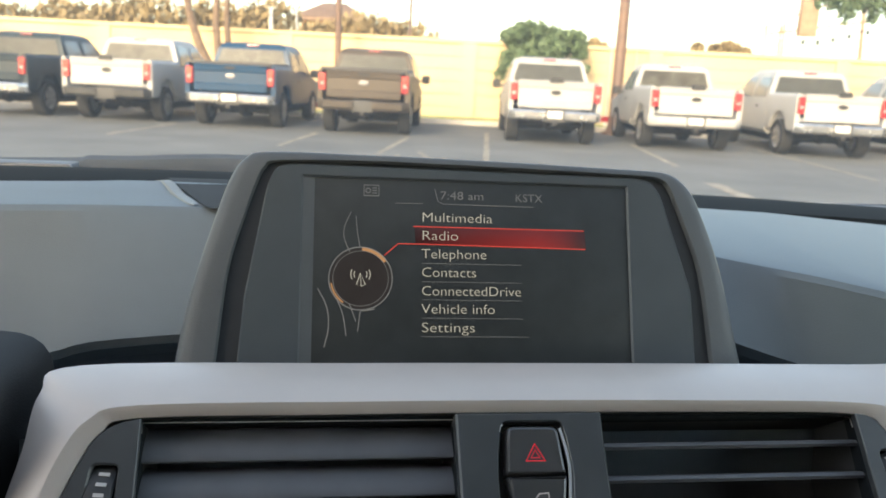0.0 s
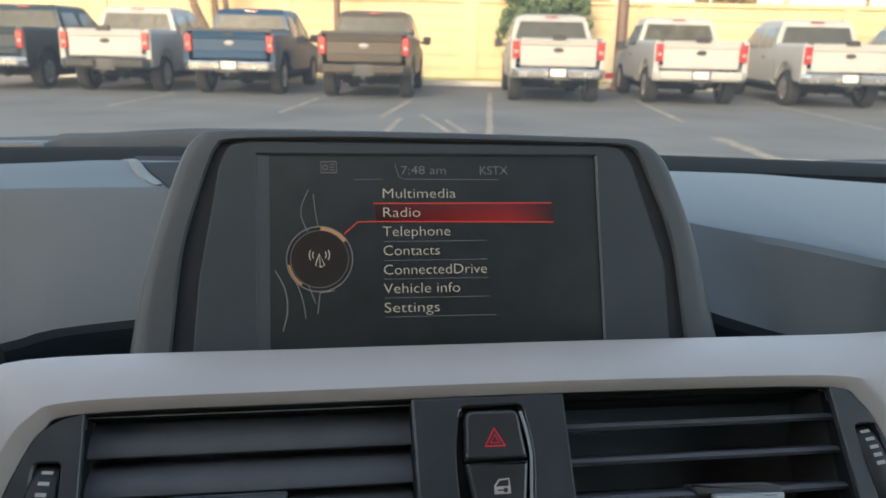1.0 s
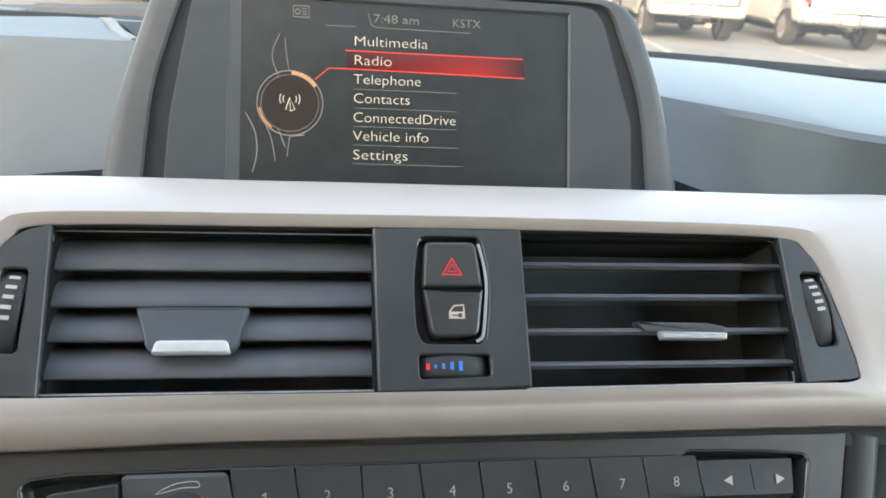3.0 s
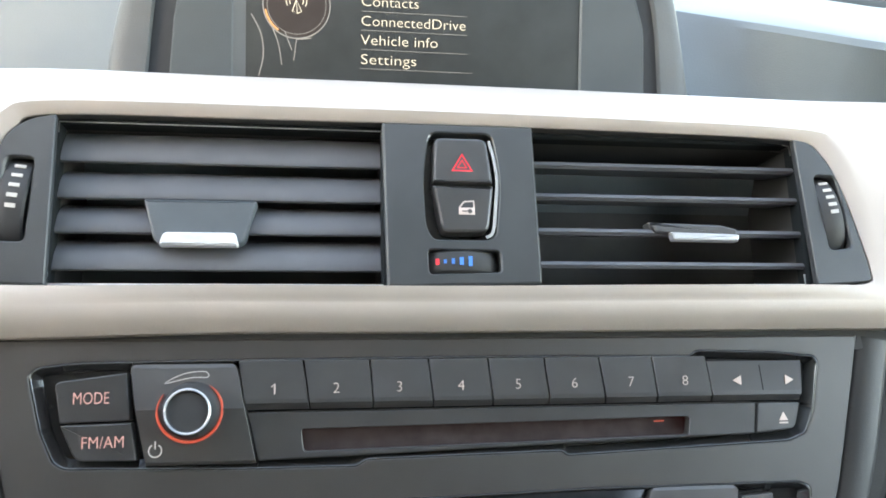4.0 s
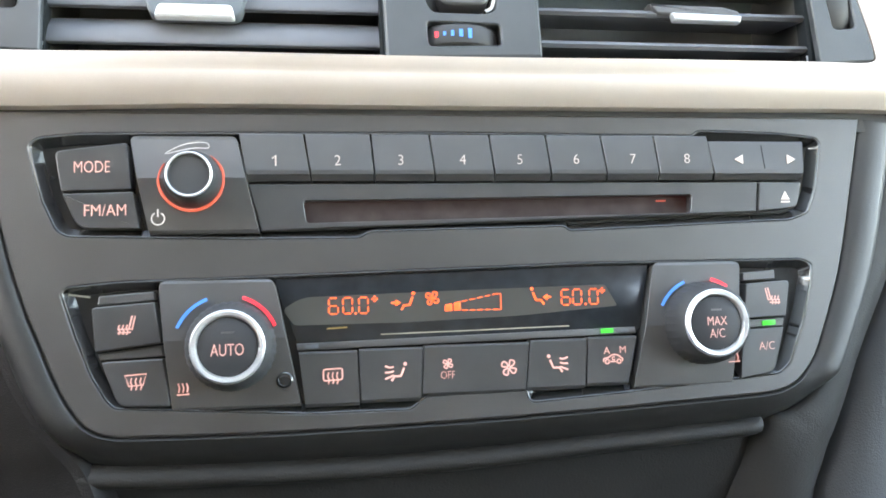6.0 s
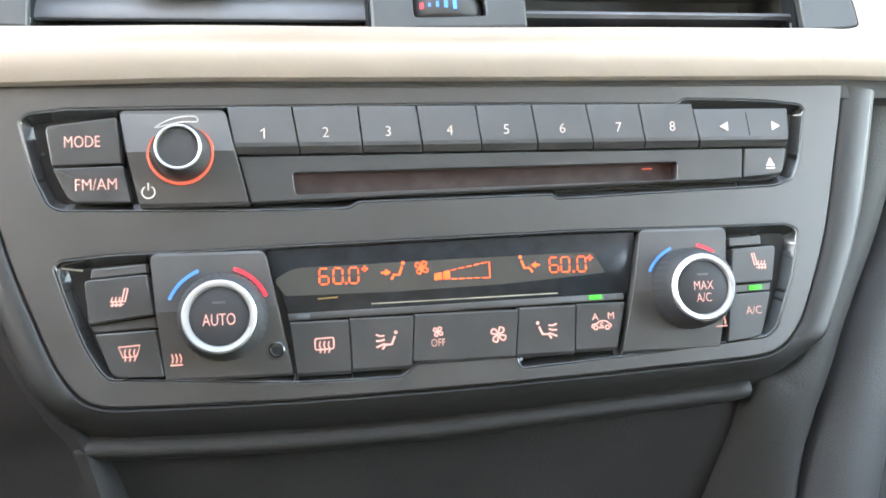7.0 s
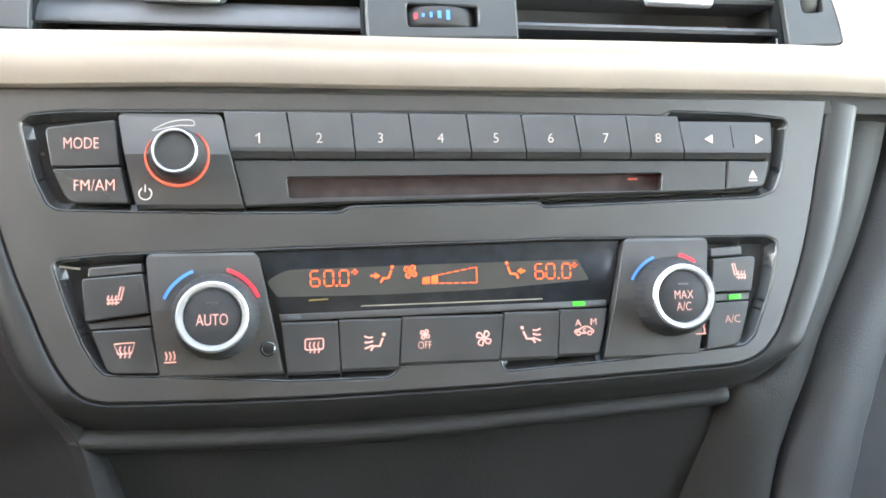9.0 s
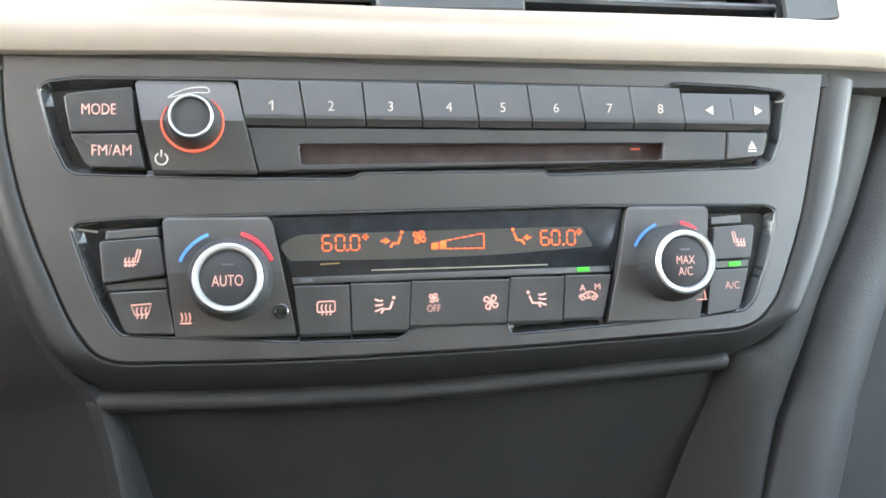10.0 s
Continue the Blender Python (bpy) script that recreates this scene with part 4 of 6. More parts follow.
# ---------- radio ----------
def radio():
    top = thing("car_radio", M_R, "black car radio with preset buttons, red-lit volume knob and disc slot", "radio")
    well_floor("recess", RADIO_WELL, top, -3.6)
    bm = bmesh.new()
    slab(bm, rounded([(-137.2, 23.3), (-114.3, 26.2), (-112.6, 10.3), (-134.9, 9.8)], [2.2, 0.8, 0.7, 0.7]), -5, 2.4, 0.4)
    b = part("mode_button", bm, BUTTON, top)
    lettering("legend", "MODE", -125.3, 18.0, 2.42, 4.0, b, LEGEND, 11.4, turn=0.6, bold=-0.07)
    bm = bmesh.new()
    slab(bm, rounded([(-134.8, 9.0), (-112.3, 9.6), (-110.0, -3.0), (-129.5, -2.6)], [0.7, 0.7, 0.8, 3.0]), -5, 2.0, 0.4)
    b = part("band_button", bm, BUTTON, top)
    lettering("legend", "FM/AM", -121.0, 3.4, 2.02, 4.0, b, LEGEND, 13.3, turn=0.6, bold=-0.07)
    # volume knob on its plate
    bm = bmesh.new()
    faceted(bm, (-113.6, -107.0), (-78.4, -70.9), [(28.9, 0.6), (27.6, 1.4), (13.8, 4.2), (-3.6, 2.0), (-4.8, 1.0)], corner=2.0)
    plate = part("knob_plate", bm, PLATE, top, "charcoal plate with a folded face", sharp=5)
    bm = bmesh.new()
    ribbon(bm, [tuple(p) for p in smooth_line([(-101.8, 22.4), (-97.0, 25.1), (-92.5, 26.2), (-88.2, 26.2), (-87.6, 24.4), (-92.0, 24.4), (-96.5, 23.6)], 3, True)], 0.30, 2.55, closed=True)
    part("volume_mark", bm, WHITE, plate, "white volume arc mark")
    bm = bmesh.new()
    ribbon(bm, arc(-104.0, 0.2, 2.1, 120, 420, 20), 0.42, 2.75)
    ribbon(bm, [(-104.0, 3.4), (-104.0, 0.8)], 0.42, 2.9)
    part("power_symbol", bm, WHITE, plate, "white power symbol")
    bm = bmesh.new()
    sweep(bm, [[Vector((-93.1 + r * math.cos(radians(a)), 13.5 + r * math.sin(radians(a)), h)) for r, h in ((10.2 + 0.9 * q, 1.8), (10.2 + 0.9 * q, 4.0), (10.2 + 0.7 * q, 4.3), (10.2 + 0.2 * q, 4.3), (10.2, 3.4))]
               for a, q in ((a, min(1, 0.1 + (a - 148) / 40, 0.1 + (412 - a) / 40)) for a in range(148, 413, 4))])
    part("halo", bm, HALO, top, "glowing red ring round the knob")
    bm = bmesh.new()
    lathe(bm, [(9.7, 2.0), (9.5, 3.4), (8.8, 9.5), (7.9, 12.6), (7.4, 13.2), (6.6, 13.0), (6.3, 12.4), (2.0, 12.5)], -92.4, 13.4)
    knob = part("volume_knob", bm, RUBBER, top, "round black volume knob")
    bm = bmesh.new()
    lathe(bm, [(7.6, 12.9), (7.5, 13.5), (7.2, 13.75), (6.85, 13.6), (6.7, 12.6)], -92.4, 13.4, close=False)
    part("knob_ring", bm, CHROME, knob, "bright satin ring")
    # presets
    tops = [-77.9, -55.5, -32.2, -11.2, 10.6, 31.6, 52.5, 73.2, 94.6, 116.0, 133.8]
    feet = [-74.9, -53.0, -31.0, -9.6, 12.0, 33.0, 54.2, 74.2, 95.8, 115.4, 131.6]
    for k in range(9):
        bm = bmesh.new()
        hi = 29.8 if k < 8 else 27.8
        faceted(bm, (tops[k] + 0.3, feet[k] + 0.3), (tops[k + 1 + k // 8] - 0.3, feet[k + 1 + k // 8] - 0.3), [(hi, 0.75), (hi - 0.3, 0.85), (16.6, 3.0), (15.2, 3.0), (14.4, 2.2), (13.0, 1.2)])
        b = part("preset_button" if k < 8 else "seek_rocker", bm, BUTTON, top, sharp=5)
        if k == 0:
            bm = bmesh.new()
            ribbon(bm, [(-66.3, 20.7), (-65.1, 21.8), (-65.1, 18.2)], 0.5, 2.72, 0.15)
            part("legend", bm, LEGEND_PALE, b)
        elif k < 8:
            lettering("legend", str(k + 1), (-65.3, -43.9, -21.8, 0.4, 21.3, 42.4, 64.0, 85.2)[k], 20.1 + 0.12 * k, 2.7, 3.7, b, LEGEND_PALE, bold=-0.06)
        else:
            for u, s in ((106.0, -1), (127.0, 1)):
                bm = bmesh.new()
                fill(bm, [(u - 1.5 * s, 18.8), (u + 1.8 * s, 20.6), (u - 1.5 * s, 22.4)], 2.5, 0.3)
                part("arrow", bm, LEGEND_PALE, b, "pale arrow")
            bm = bmesh.new()
            sweep(bm, [[Vector((116.0 + du, 16.9 + 9.3 * q, 2.99 - 1.78 * q)) for du in (-0.22, 0.22)] for q in (0, 0.5, 1)])
            part("groove", bm, GLOSS, b, "short dark groove")
    # disc slot panel
    bm = bmesh.new()
    slot = rounded([(-56.0, 6.2), (87.0, 7.6), (86.2, 0.8), (-55.0, -1.6)], 1.4)
    pierced(bm, rounded([(-74.5, 12.2), (113.8, 12.4), (112.6, 0.8), (-70.3, -4.2)], 0.6), [slot], -5, 1.2, 0.5, 0.2)
    panel = part("slot_panel", bm, BUTTON, top)
    bm = bmesh.new()
    slab(bm, inset(ccw(slot), -0.4), -6, -3.2, 0.1)
    part("disc_slot", bm, SLOT_RED, panel, "dark disc slot with a red glow")
    bm = bmesh.new()
    ribbon(bm, [(74.5, 5.8), (78.5, 5.9)], 0.5, -3.1)
    part("slot_light", bm, HALO, panel, "small red slot light")
    bm = bmesh.new()
    slab(bm, rounded([(114.5, 12.2), (131.4, 12.0), (129.0, 2.4), (113.0, 1.0)], [0.7, 0.8, 2.4, 0.7]), -5, 1.4, 0.4)
    b = part("eject_button", bm, BUTTON, top)
    bm = bmesh.new()
    fill(bm, [(122.6, 5.4), (126.2, 5.4), (124.4, 8.6)], 1.42)
    fill(bm, [(122.6, 4.2), (126.2, 4.2), (126.2, 4.8), (122.6, 4.8)], 1.42)
    part("eject_symbol", bm, LEGEND_PALE, b)


radio()


# ---------- climate panel ----------
def segments(bm, ch, u, v, h, w, gap=0.45):
    """Seven-segment figures built of short bars."""
    wd, t = h * 0.58, 0.50
    on = {"6": "acdefg", "0": "abcdef"}.get(ch, "")
    ends = {"a": ((0, h), (wd, h)), "b": ((wd, h), (wd, h / 2)), "c": ((wd, h / 2), (wd, 0)), "d": ((0, 0), (wd, 0)), "e": ((0, 0), (0, h / 2)), "f": ((0, h / 2), (0, h)), "g": ((0, h / 2), (wd, h / 2))}
    for s in on:
        (x0, y0), (x1, y1) = ends[s]
        d = Vector((x1 - x0, y1 - y0)).normalized() * gap
        ribbon(bm, [(u + x0 + d.x, v + y0 + d.y), (u + x1 - d.x, v + y1 - d.y)], t, w)


def reading(parent, u, v, w, at):
    for ch, du in zip("600", at):
        bm = bmesh.new()
        segments(bm, ch, u + du, v, 5.5, w)
        part("digit", bm, ORANGE, parent, "glowing orange figure")
    bm = bmesh.new()
    fill(bm, [(u + at[3], v - 0.3), (u + at[3] + 0.7, v - 0.3), (u + at[3] + 0.7, v + 0.4), (u + at[3], v + 0.4)], w)
    part("decimal_point", bm, ORANGE, parent)
    bm = bmesh.new()
    for a in (0, 90, 180, 270):
        c = Vector((u + at[4], v + 4.9)) + Vector((math.cos(radians(a)), math.sin(radians(a)))) * 0.75
        fill(bm, [(c.x - 0.33, c.y - 0.33), (c.x + 0.33, c.y - 0.33), (c.x + 0.33, c.y + 0.33), (c.x - 0.33, c.y + 0.33)], w)
    part("degree_mark", bm, ORANGE, parent)


def fan_symbol(bm, u, v, r, w, wd=0.45):
    """Four swept blades in outline."""
    for k in range(4):
        a = 60 + 90 * k
        blade = [(u + q * r * math.cos(radians(a + d)), v + q * r * math.sin(radians(a + d))) for q, d in ((0.14, 0), (0.60, -34), (0.98, -16), (0.94, 16), (0.52, 20))]
        ribbon(bm, smooth_line(blade, 3, True), wd, w, closed=True)


def seat_symbol(bm, u, v, w, s=1.0):
    """A reclined figure seen from the side."""
    ribbon(bm, [(u + 2.2 * s, v + 1.6), (u + 1.0 * s, v - 1.2), (u - 1.2 * s, v - 1.2), (u - 2.2 * s, v - 2.8)], 0.75, w)
    fill(bm, arc(u + 2.6 * s, v + 2.9, 0.65, 0, 330, 8), w)


def waves(bm, u, v, h, w, n=3, step=1.6, wd=0.55):
    for k in range(n):
        x = u + (k - (n - 1) / 2) * step
        ribbon(bm, smooth_line([(x - 0.12, v - h / 2), (x + 0.22, v - h / 6), (x - 0.22, v + h / 6), (x + 0.12, v + h / 2)], 4), wd, w)


def heat_knob(parent_top, u, v, legend, lines, size):
    bm = bmesh.new()
    lathe(bm, [(15.2, 1.0), (15.0, 3.4), (14.5, 8.0), (13.6, 12.2), (12.4, 13.6), (11.0, 13.8)], u, v, 72, ribs=12.3, rib=-0.34, close=False)
    knob = part("temperature_knob", bm, RUBBER, parent_top, "ribbed black temperature knob")
    bm = bmesh.new()
    lathe(bm, [(12.0, 13.3), (11.9, 14.1), (11.3, 14.7), (10.2, 14.5), (9.7, 13.6), (9.6, 12.6)], u, v, 64, close=False)
    part("knob_ring", bm, CHROME, knob, "bright satin metal ring")
    bm = bmesh.new()
    lathe(bm, [(9.7, 11.0), (9.6, 13.2), (9.0, 13.6), (3.0, 13.9)], u, v, 48)
    cap = part("knob_cap", bm, CAP, knob, "round black push cap")
    for text, dv, width in lines:
        lettering("legend", text, u, v + dv, 13.92, size, cap, LEGEND, width, turn=0.5, bold=-0.05)
    bm = bmesh.new()
    ribbon(bm, [(u - 2.0, v + 4.6), (u + 2.0, v + 4.6)], 0.7, 13.85)
    part("cap_indicator", bm, PLATE, cap)


def climate():
    top = thing("climate_panel", M_R, "black climate control panel with two temperature knobs and orange readings", "climate control")
    well_floor("recess", CLIMATE_WELL, top, -3.6)
    # left end
    bm = bmesh.new()
    slab(bm, rounded([(-125.2, -29.0), (-105.2, -27.6), (-103.0, -41.2), (-123.9, -43.6)], [1.4, 0.8, 0.8, 0.8]), -5, 1.8, 0.4)
    b = part("seat_heater_button", bm, BUTTON, top)

    def seat_icon(u, v, w, s, parent):
        bm = bmesh.new()
        ribbon(bm, [(u + 2.9 * s, v + 3.3), (u + 1.9 * s, v + 3.4), (u + 0.9 * s, v - 0.9), (u + 1.9 * s, v - 1.2)], 0.42, w, closed=True)
        for dv in (-0.9, -2.0):
            ribbon(bm, [(u - 2.7 * s, v + dv - 0.1), (u + 1.5 * s, v + dv)], 0.38, w)
        waves(bm, u - 0.9 * s, v - 1.1, 3.3, w + 0.02, 3, 1.25, 0.38)
        part("heated_seat_symbol", bm, LEGEND, parent, "pale red heated seat symbol")

    seat_icon(-114.2, -35.4, 1.85, 1, b)
    bm = bmesh.new()
    slab(bm, rounded([(-123.2, -25.2), (-105.8, -24.0), (-105.4, -27.0), (-123.6, -28.4)], 0.6), -5, 0.4, 0.4)
    part("indicator_bar", bm, PLATE, top, "unlit indicator bar")
    bm = bmesh.new()
    slab(bm, rounded([(-123.4, -44.4), (-103.0, -42.0), (-102.6, -45.6), (-122.6, -46.4)], 0.4), -5, 0.2, 0.3)
    part("indicator_bar", bm, PLATE, top, "unlit indicator bar")
    bm = bmesh.new()
    slab(bm, rounded([(-122.0, -47.0), (-102.6, -46.4), (-100.0, -62.2), (-116.6, -61.6)], [0.8, 0.8, 0.8, 3.0]), -5, 1.5, 0.4)
    b = part("defrost_button", bm, BUTTON, top)
    bm = bmesh.new()
    ribbon(bm, [(-114.6, -51.6), (-107.8, -51.2), (-108.8, -54.8), (-113.2, -55.1)], 0.45, 1.5, closed=True)
    waves(bm, -111.0, -54.4, 4.0, 1.52, 3, 1.5, 0.4)
    part("defrost_symbol", bm, LEGEND, b, "pale red windscreen symbol")
    # glint on the recess rim, painted as a pale ribbon
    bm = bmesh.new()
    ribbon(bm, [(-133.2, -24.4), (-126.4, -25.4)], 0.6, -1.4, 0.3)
    part("recess_glint", bm, GLINT_PALE, top, "painted glint in the recess")
    # knob plates
    for pts, foot in (([(-104.2, -21.2), (-66.2, -20.2), (-57.6, -64.6), (-99.6, -64.2)], -64), ([(70.2, -17.9), (104.2, -17.6), (98.6, -62.4), (60.6, -64.0)], -63)):
        bm = bmesh.new()
        faceted(bm, (pts[0][0], pts[3][0]), (pts[1][0], pts[2][0]), [((pts[0][1] + pts[1][1]) / 2, 0.8), ((pts[0][1] + pts[1][1]) / 2 - 1.0, 1.6), (-40.6, 3.6), (foot + 1, 1.0), (foot, 0.2)], -6, corner=2.4)
        p = part("knob_plate", bm, PLATE, top, "charcoal plate with a folded face", sharp=5)
    heat_knob(top, -80.3, -43.0, "", [("AUTO", -0.9, 10.4)], 3.9)
    heat_knob(top, 87.4, -40.2, "", [("MAX", 0.7, 7.2), ("A/C", -3.6, 5.6)], 3.2)
    for u, v, spans, r in ((-81.8, -43.3, ((111, 157, BLUE_PRINT), (23, 72, RED_PRINT)), 17.3), (87.3, -41.0, ((112, 154, BLUE_PRINT), (54, 77, RED_PRINT)), 17.1)):
        for a0, a1, m in spans:
            bm = bmesh.new()
            ribbon(bm, arc(u, v, r, a0, a1, 10), 1.15, 3.55)
            part("colour_arc", bm, m, top, "blue cold arc" if m is BLUE_PRINT else "red warm arc")
    bm = bmesh.new()
    waves(bm, -96.0, -55.6, 4.4, 1.9, 3, 1.35, 0.42)
    ribbon(bm, [(-98.0, -58.5), (-94.0, -58.4)], 0.45, 1.9)
    part("heat_symbol", bm, LEGEND, top, "red heat symbol")
    bm = bmesh.new()
    waves(bm, 99.4, -52.6, 3.0, 1.9, 3, 1.4, 0.5)
    ribbon(bm, [(97.2, -54.8), (101.6, -54.6)], 0.45, 1.9)
    part("heat_symbol", bm, LEGEND, top, "red heat symbol")
    bm = bmesh.new()
    lathe(bm, [(2.7, 0.5), (2.7, 2.2), (2.2, 2.5), (1.9, 2.0), (0.6, 2.1)], -62.9, -54.9, 24)
    part("sensor", bm, GLOSS, top, "small round black sensor")
    # display window
    bm = bmesh.new()
    slab(bm, [(-66.6, -20.0), (69.2, -17.4), (64.6, -42.2), (-58.6, -43.2)], -5, -0.8, 0.2)
    win = part("display_window", bm, LCD, top, "glossy smoked display window")
    bm = bmesh.new()
    slab(bm, rounded([(-63.6, -31.2), (-59.6, -36.8), (-20, -36.8), (20, -35.6), (56.6, -33.0), (52.2, -25.2), (0, -26.0), (-57.0, -27.2)], [2, 1, 6, 6, 1, 1, 6, 5], 4), -3, -0.785, 0.01)
    part("liquid_crystal_cell", bm, LCD_CELL, win, "grey liquid crystal cell behind the figures")
    # highlight along the glass and a small reflection, both painted as ribbons
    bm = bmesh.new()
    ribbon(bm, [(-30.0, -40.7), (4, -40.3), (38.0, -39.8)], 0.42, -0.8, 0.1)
    part("edge_highlight", bm, GLINT_PALE, win, "painted highlight on the lower edge of the window")
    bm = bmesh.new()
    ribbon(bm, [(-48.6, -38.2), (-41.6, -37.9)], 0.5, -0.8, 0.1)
    part("glass_glint", bm, GLINT, win, "small painted amber reflection in the glass")
    w = -0.78
    reading(win, -47.8, -33.2, w, (0, 4.9, 10.4, 8.9, 15.9))
    reading(win, 35.6, -32.2, w, (0, 4.3, 10.5, 8.6, 15.4))
    bm = bmesh.new()
    seat_symbol(bm, -20.6, -29.6, w, 0.9)
    ribbon(bm, [(-26.2, -29.9), (-24.0, -29.9)], 0.7, w)
    fill(bm, [(-24.6, -31.1), (-22.6, -29.9), (-24.6, -28.7)], w)
    part("airflow_symbol", bm, ORANGE, win)
    bm = bmesh.new()
    seat_symbol(bm, 27.0, -29.0, w, -0.9)
    ribbon(bm, [(30.0, -29.2), (31.8, -29.2)], 0.7, w)
    fill(bm, [(30.4, -30.4), (28.6, -29.2), (30.4, -28.0)], w)
    part("airflow_symbol", bm, ORANGE, win)
    bm = bmesh.new()
    fan_symbol(bm, -11.6, -28.6, 2.5, w, 0.45)
    part("fan_symbol", bm, ORANGE, win)
    bm = bmesh.new()
    fill(bm, [(-7.2, -33.3), (-4.5, -33.2), (-4.5, -30.6), (-7.1, -31.0)], w)
    fill(bm, [(-3.9, -33.2), (-1.5, -33.1), (-1.5, -29.9), (-3.9, -30.4)], w)
    part("fan_level", bm, ORANGE, win)
    bm = bmesh.new()
    for k in range(5):
        a, b = -1.0 + k * 2.8, 0.9 + k * 2.8
        ribbon(bm, [(a, -33.1), (b, -33.1)], 0.4, w)
        ribbon(bm, [(a, -30.0 + (a + 1.0) * 0.19), (b, -30.0 + (b + 1.0) * 0.19)], 0.4, w)
    ribbon(bm, [(10.6, -27.7), (13.1, -27.5), (13.1, -33.2), (11.2, -33.2)], 0.4, w)
    part("fan_scale", bm, ORANGE, win)
    # indicator rail and button row
    bm = bmesh.new()
    slab(bm, [(-59.0, -43.0), (62.4, -40.8), (62.6, -43.2), (-58.6, -45.4)], -5, 0.6, 0.3)
    part("indicator_rail", bm, PLATE, top, "charcoal indicator rail")
    for pts in ([(49.2, -41.2), (53.8, -41.1), (53.8, -42.7), (49.2, -42.8)], [(112.0, -40.2), (117.0, -39.9), (117.0, -41.6), (112.0, -41.9)]):
        bm = bmesh.new()
        fill(bm, pts, 1.0, 0.25)
        part("indicator_light", bm, GREEN, top, "lit green indicator")
    for u, v in ((-53.8, -44.1), (57.4, -42.1)):
        bm = bmesh.new()
        fill(bm, [(u - 2.3, v - 0.75), (u + 2.3, v - 0.68), (u + 2.3, v + 0.68), (u - 2.3, v + 0.6)], 0.6, 0.12)
        part("indicator_lens", bm, VENT, top, "unlit grey indicator lens")
    tops, feet = [-58.5, -38.1, -15.3, 22.6, 44.0, 62.6], [-56.4, -37.6, -16.6, 20.6, 42.6, 58.6]
    made = []
    for k in range(5):
        bm = bmesh.new()
        v1, v0 = -45.9 + 0.018 * (tops[k] + 58), -64.6 + 0.03 * (tops[k] + 58)
        if k == 2:
            v0 = -62.6
        faceted(bm, (tops[k] + 0.25, feet[k] + 0.25), (tops[k + 1] - 0.25, feet[k + 1] - 0.25), [(v1, 0.9), (v1 - 0.6, 1.7), (v0 + 1.2, 1.5), (v0, 0.6)], -6)
        made.append(part(("rear_defrost_button", "airflow_button", "fan_button", "airflow_button", "recirculation_button")[k], bm, BUTTON, top))
    w = 1.72
    bm = bmesh.new()
    ribbon(bm, rounded([(-50.0, -55.8), (-43.6, -55.6), (-43.6, -51.8), (-50.0, -52.0)], 0.7, 2), 0.45, w, closed=True)
    waves(bm, -46.8, -55.0, 4.0, w + 0.02, 3, 1.5, 0.4)
    part("rear_screen_symbol", bm, LEGEND, made[0], "pale red rear screen symbol")
    for u, s, b in ((-25.8, 1, made[1]), (33.0, -1, made[3])):
        bm = bmesh.new()
        dv = 0 if s == 1 else 0.8
        seat_symbol(bm, u + 1.2 * s, -54.0 + dv, w, s)
        for k, q in enumerate((1.8, 0.0, -1.8)):
            ribbon(bm, smooth_line([(u - 3.2 * s, -53.8 + dv + q * 1.25), (u - 1.6 * s, -53.8 + dv + q * 0.9), (u - 0.2 * s, -53.4 + dv + q * 0.8)], 3), 0.6, w)
        part("airflow_symbol", bm, LEGEND, b, "pale red airflow symbol")
    bm = bmesh.new()
    fan_symbol(bm, -7.1, -51.6, 1.8, w, 0.4)
    part("fan_symbol", bm, LEGEND, made[2], "pale red fan symbol")
    lettering("legend", "OFF", -7.2, -55.4, w, 2.7, made[2], LEGEND, 5.0, bold=-0.05)
    bm = bmesh.new()
    fan_symbol(bm, 14.6, -53.7, 2.9, w, 0.5)
    part("fan_symbol", bm, LEGEND, made[2], "pale red fan symbol")
    lettering("legend", "A", 50.8, -49.0, w, 2.5, made[4], LEGEND)
    lettering("legend", "M", 56.8, -48.8, w, 2.5, made[4], LEGEND)
    bm = bmesh.new()
    ribbon(bm, smooth_line([(49.4, -53.0), (49.7, -51.9), (51.2, -51.6), (52.6, -50.7), (54.6, -50.7), (55.8, -51.5), (56.6, -52.2), (56.4, -53.0)], 3), 0.5, w)
    ribbon(bm, [(51.9, -53.0), (54.0, -53.0)], 0.5, w)
    ribbon(bm, arc(53.2, -51.9, 0.55, 40, 320, 8), 0.35, w)
    for u in (50.8, 55.2):
        ribbon(bm, arc(u, -53.0, 0.75, 0, 350, 10), 0.45, w)
    part("car_symbol", bm, LEGEND, made[4], "pale red car symbol")
    # right end
    bm = bmesh.new()
    slab(bm, rounded([(106.0, -26.2), (123.6, -25.2), (121.2, -38.6), (104.4, -39.2)], [0.8, 2.0, 0.8, 0.8]), -5, 1.8, 0.4)
    b = part("seat_heater_button", bm, BUTTON, top)
    seat_icon(116.4, -31.4, 1.85, -1, b)
    bm = bmesh.new()
    slab(bm, rounded([(105.6, -22.0), (118.6, -21.2), (118.6, -24.6), (105.6, -25.2)], 0.6), -5, 0.4, 0.4)
    part("indicator_bar", bm, PLATE, top, "unlit indicator bar")
    bm = bmesh.new()
    slab(bm, rounded([(104.2, -39.8), (121.0, -39.2), (120.4, -42.2), (104.0, -42.6)], 0.4), -5, 0.7, 0.3)
    part("indicator_bar", bm, PLATE, top, "indicator bar with a green light")
    bm = bmesh.new()
    slab(bm, rounded([(104.0, -43.2), (120.2, -42.6), (115.6, -59.0), (101.6, -61.0)], [0.8, 0.8, 3.0, 0.8]), -5, 1.5, 0.4)
    b = part("cooling_button", bm, BUTTON, top)
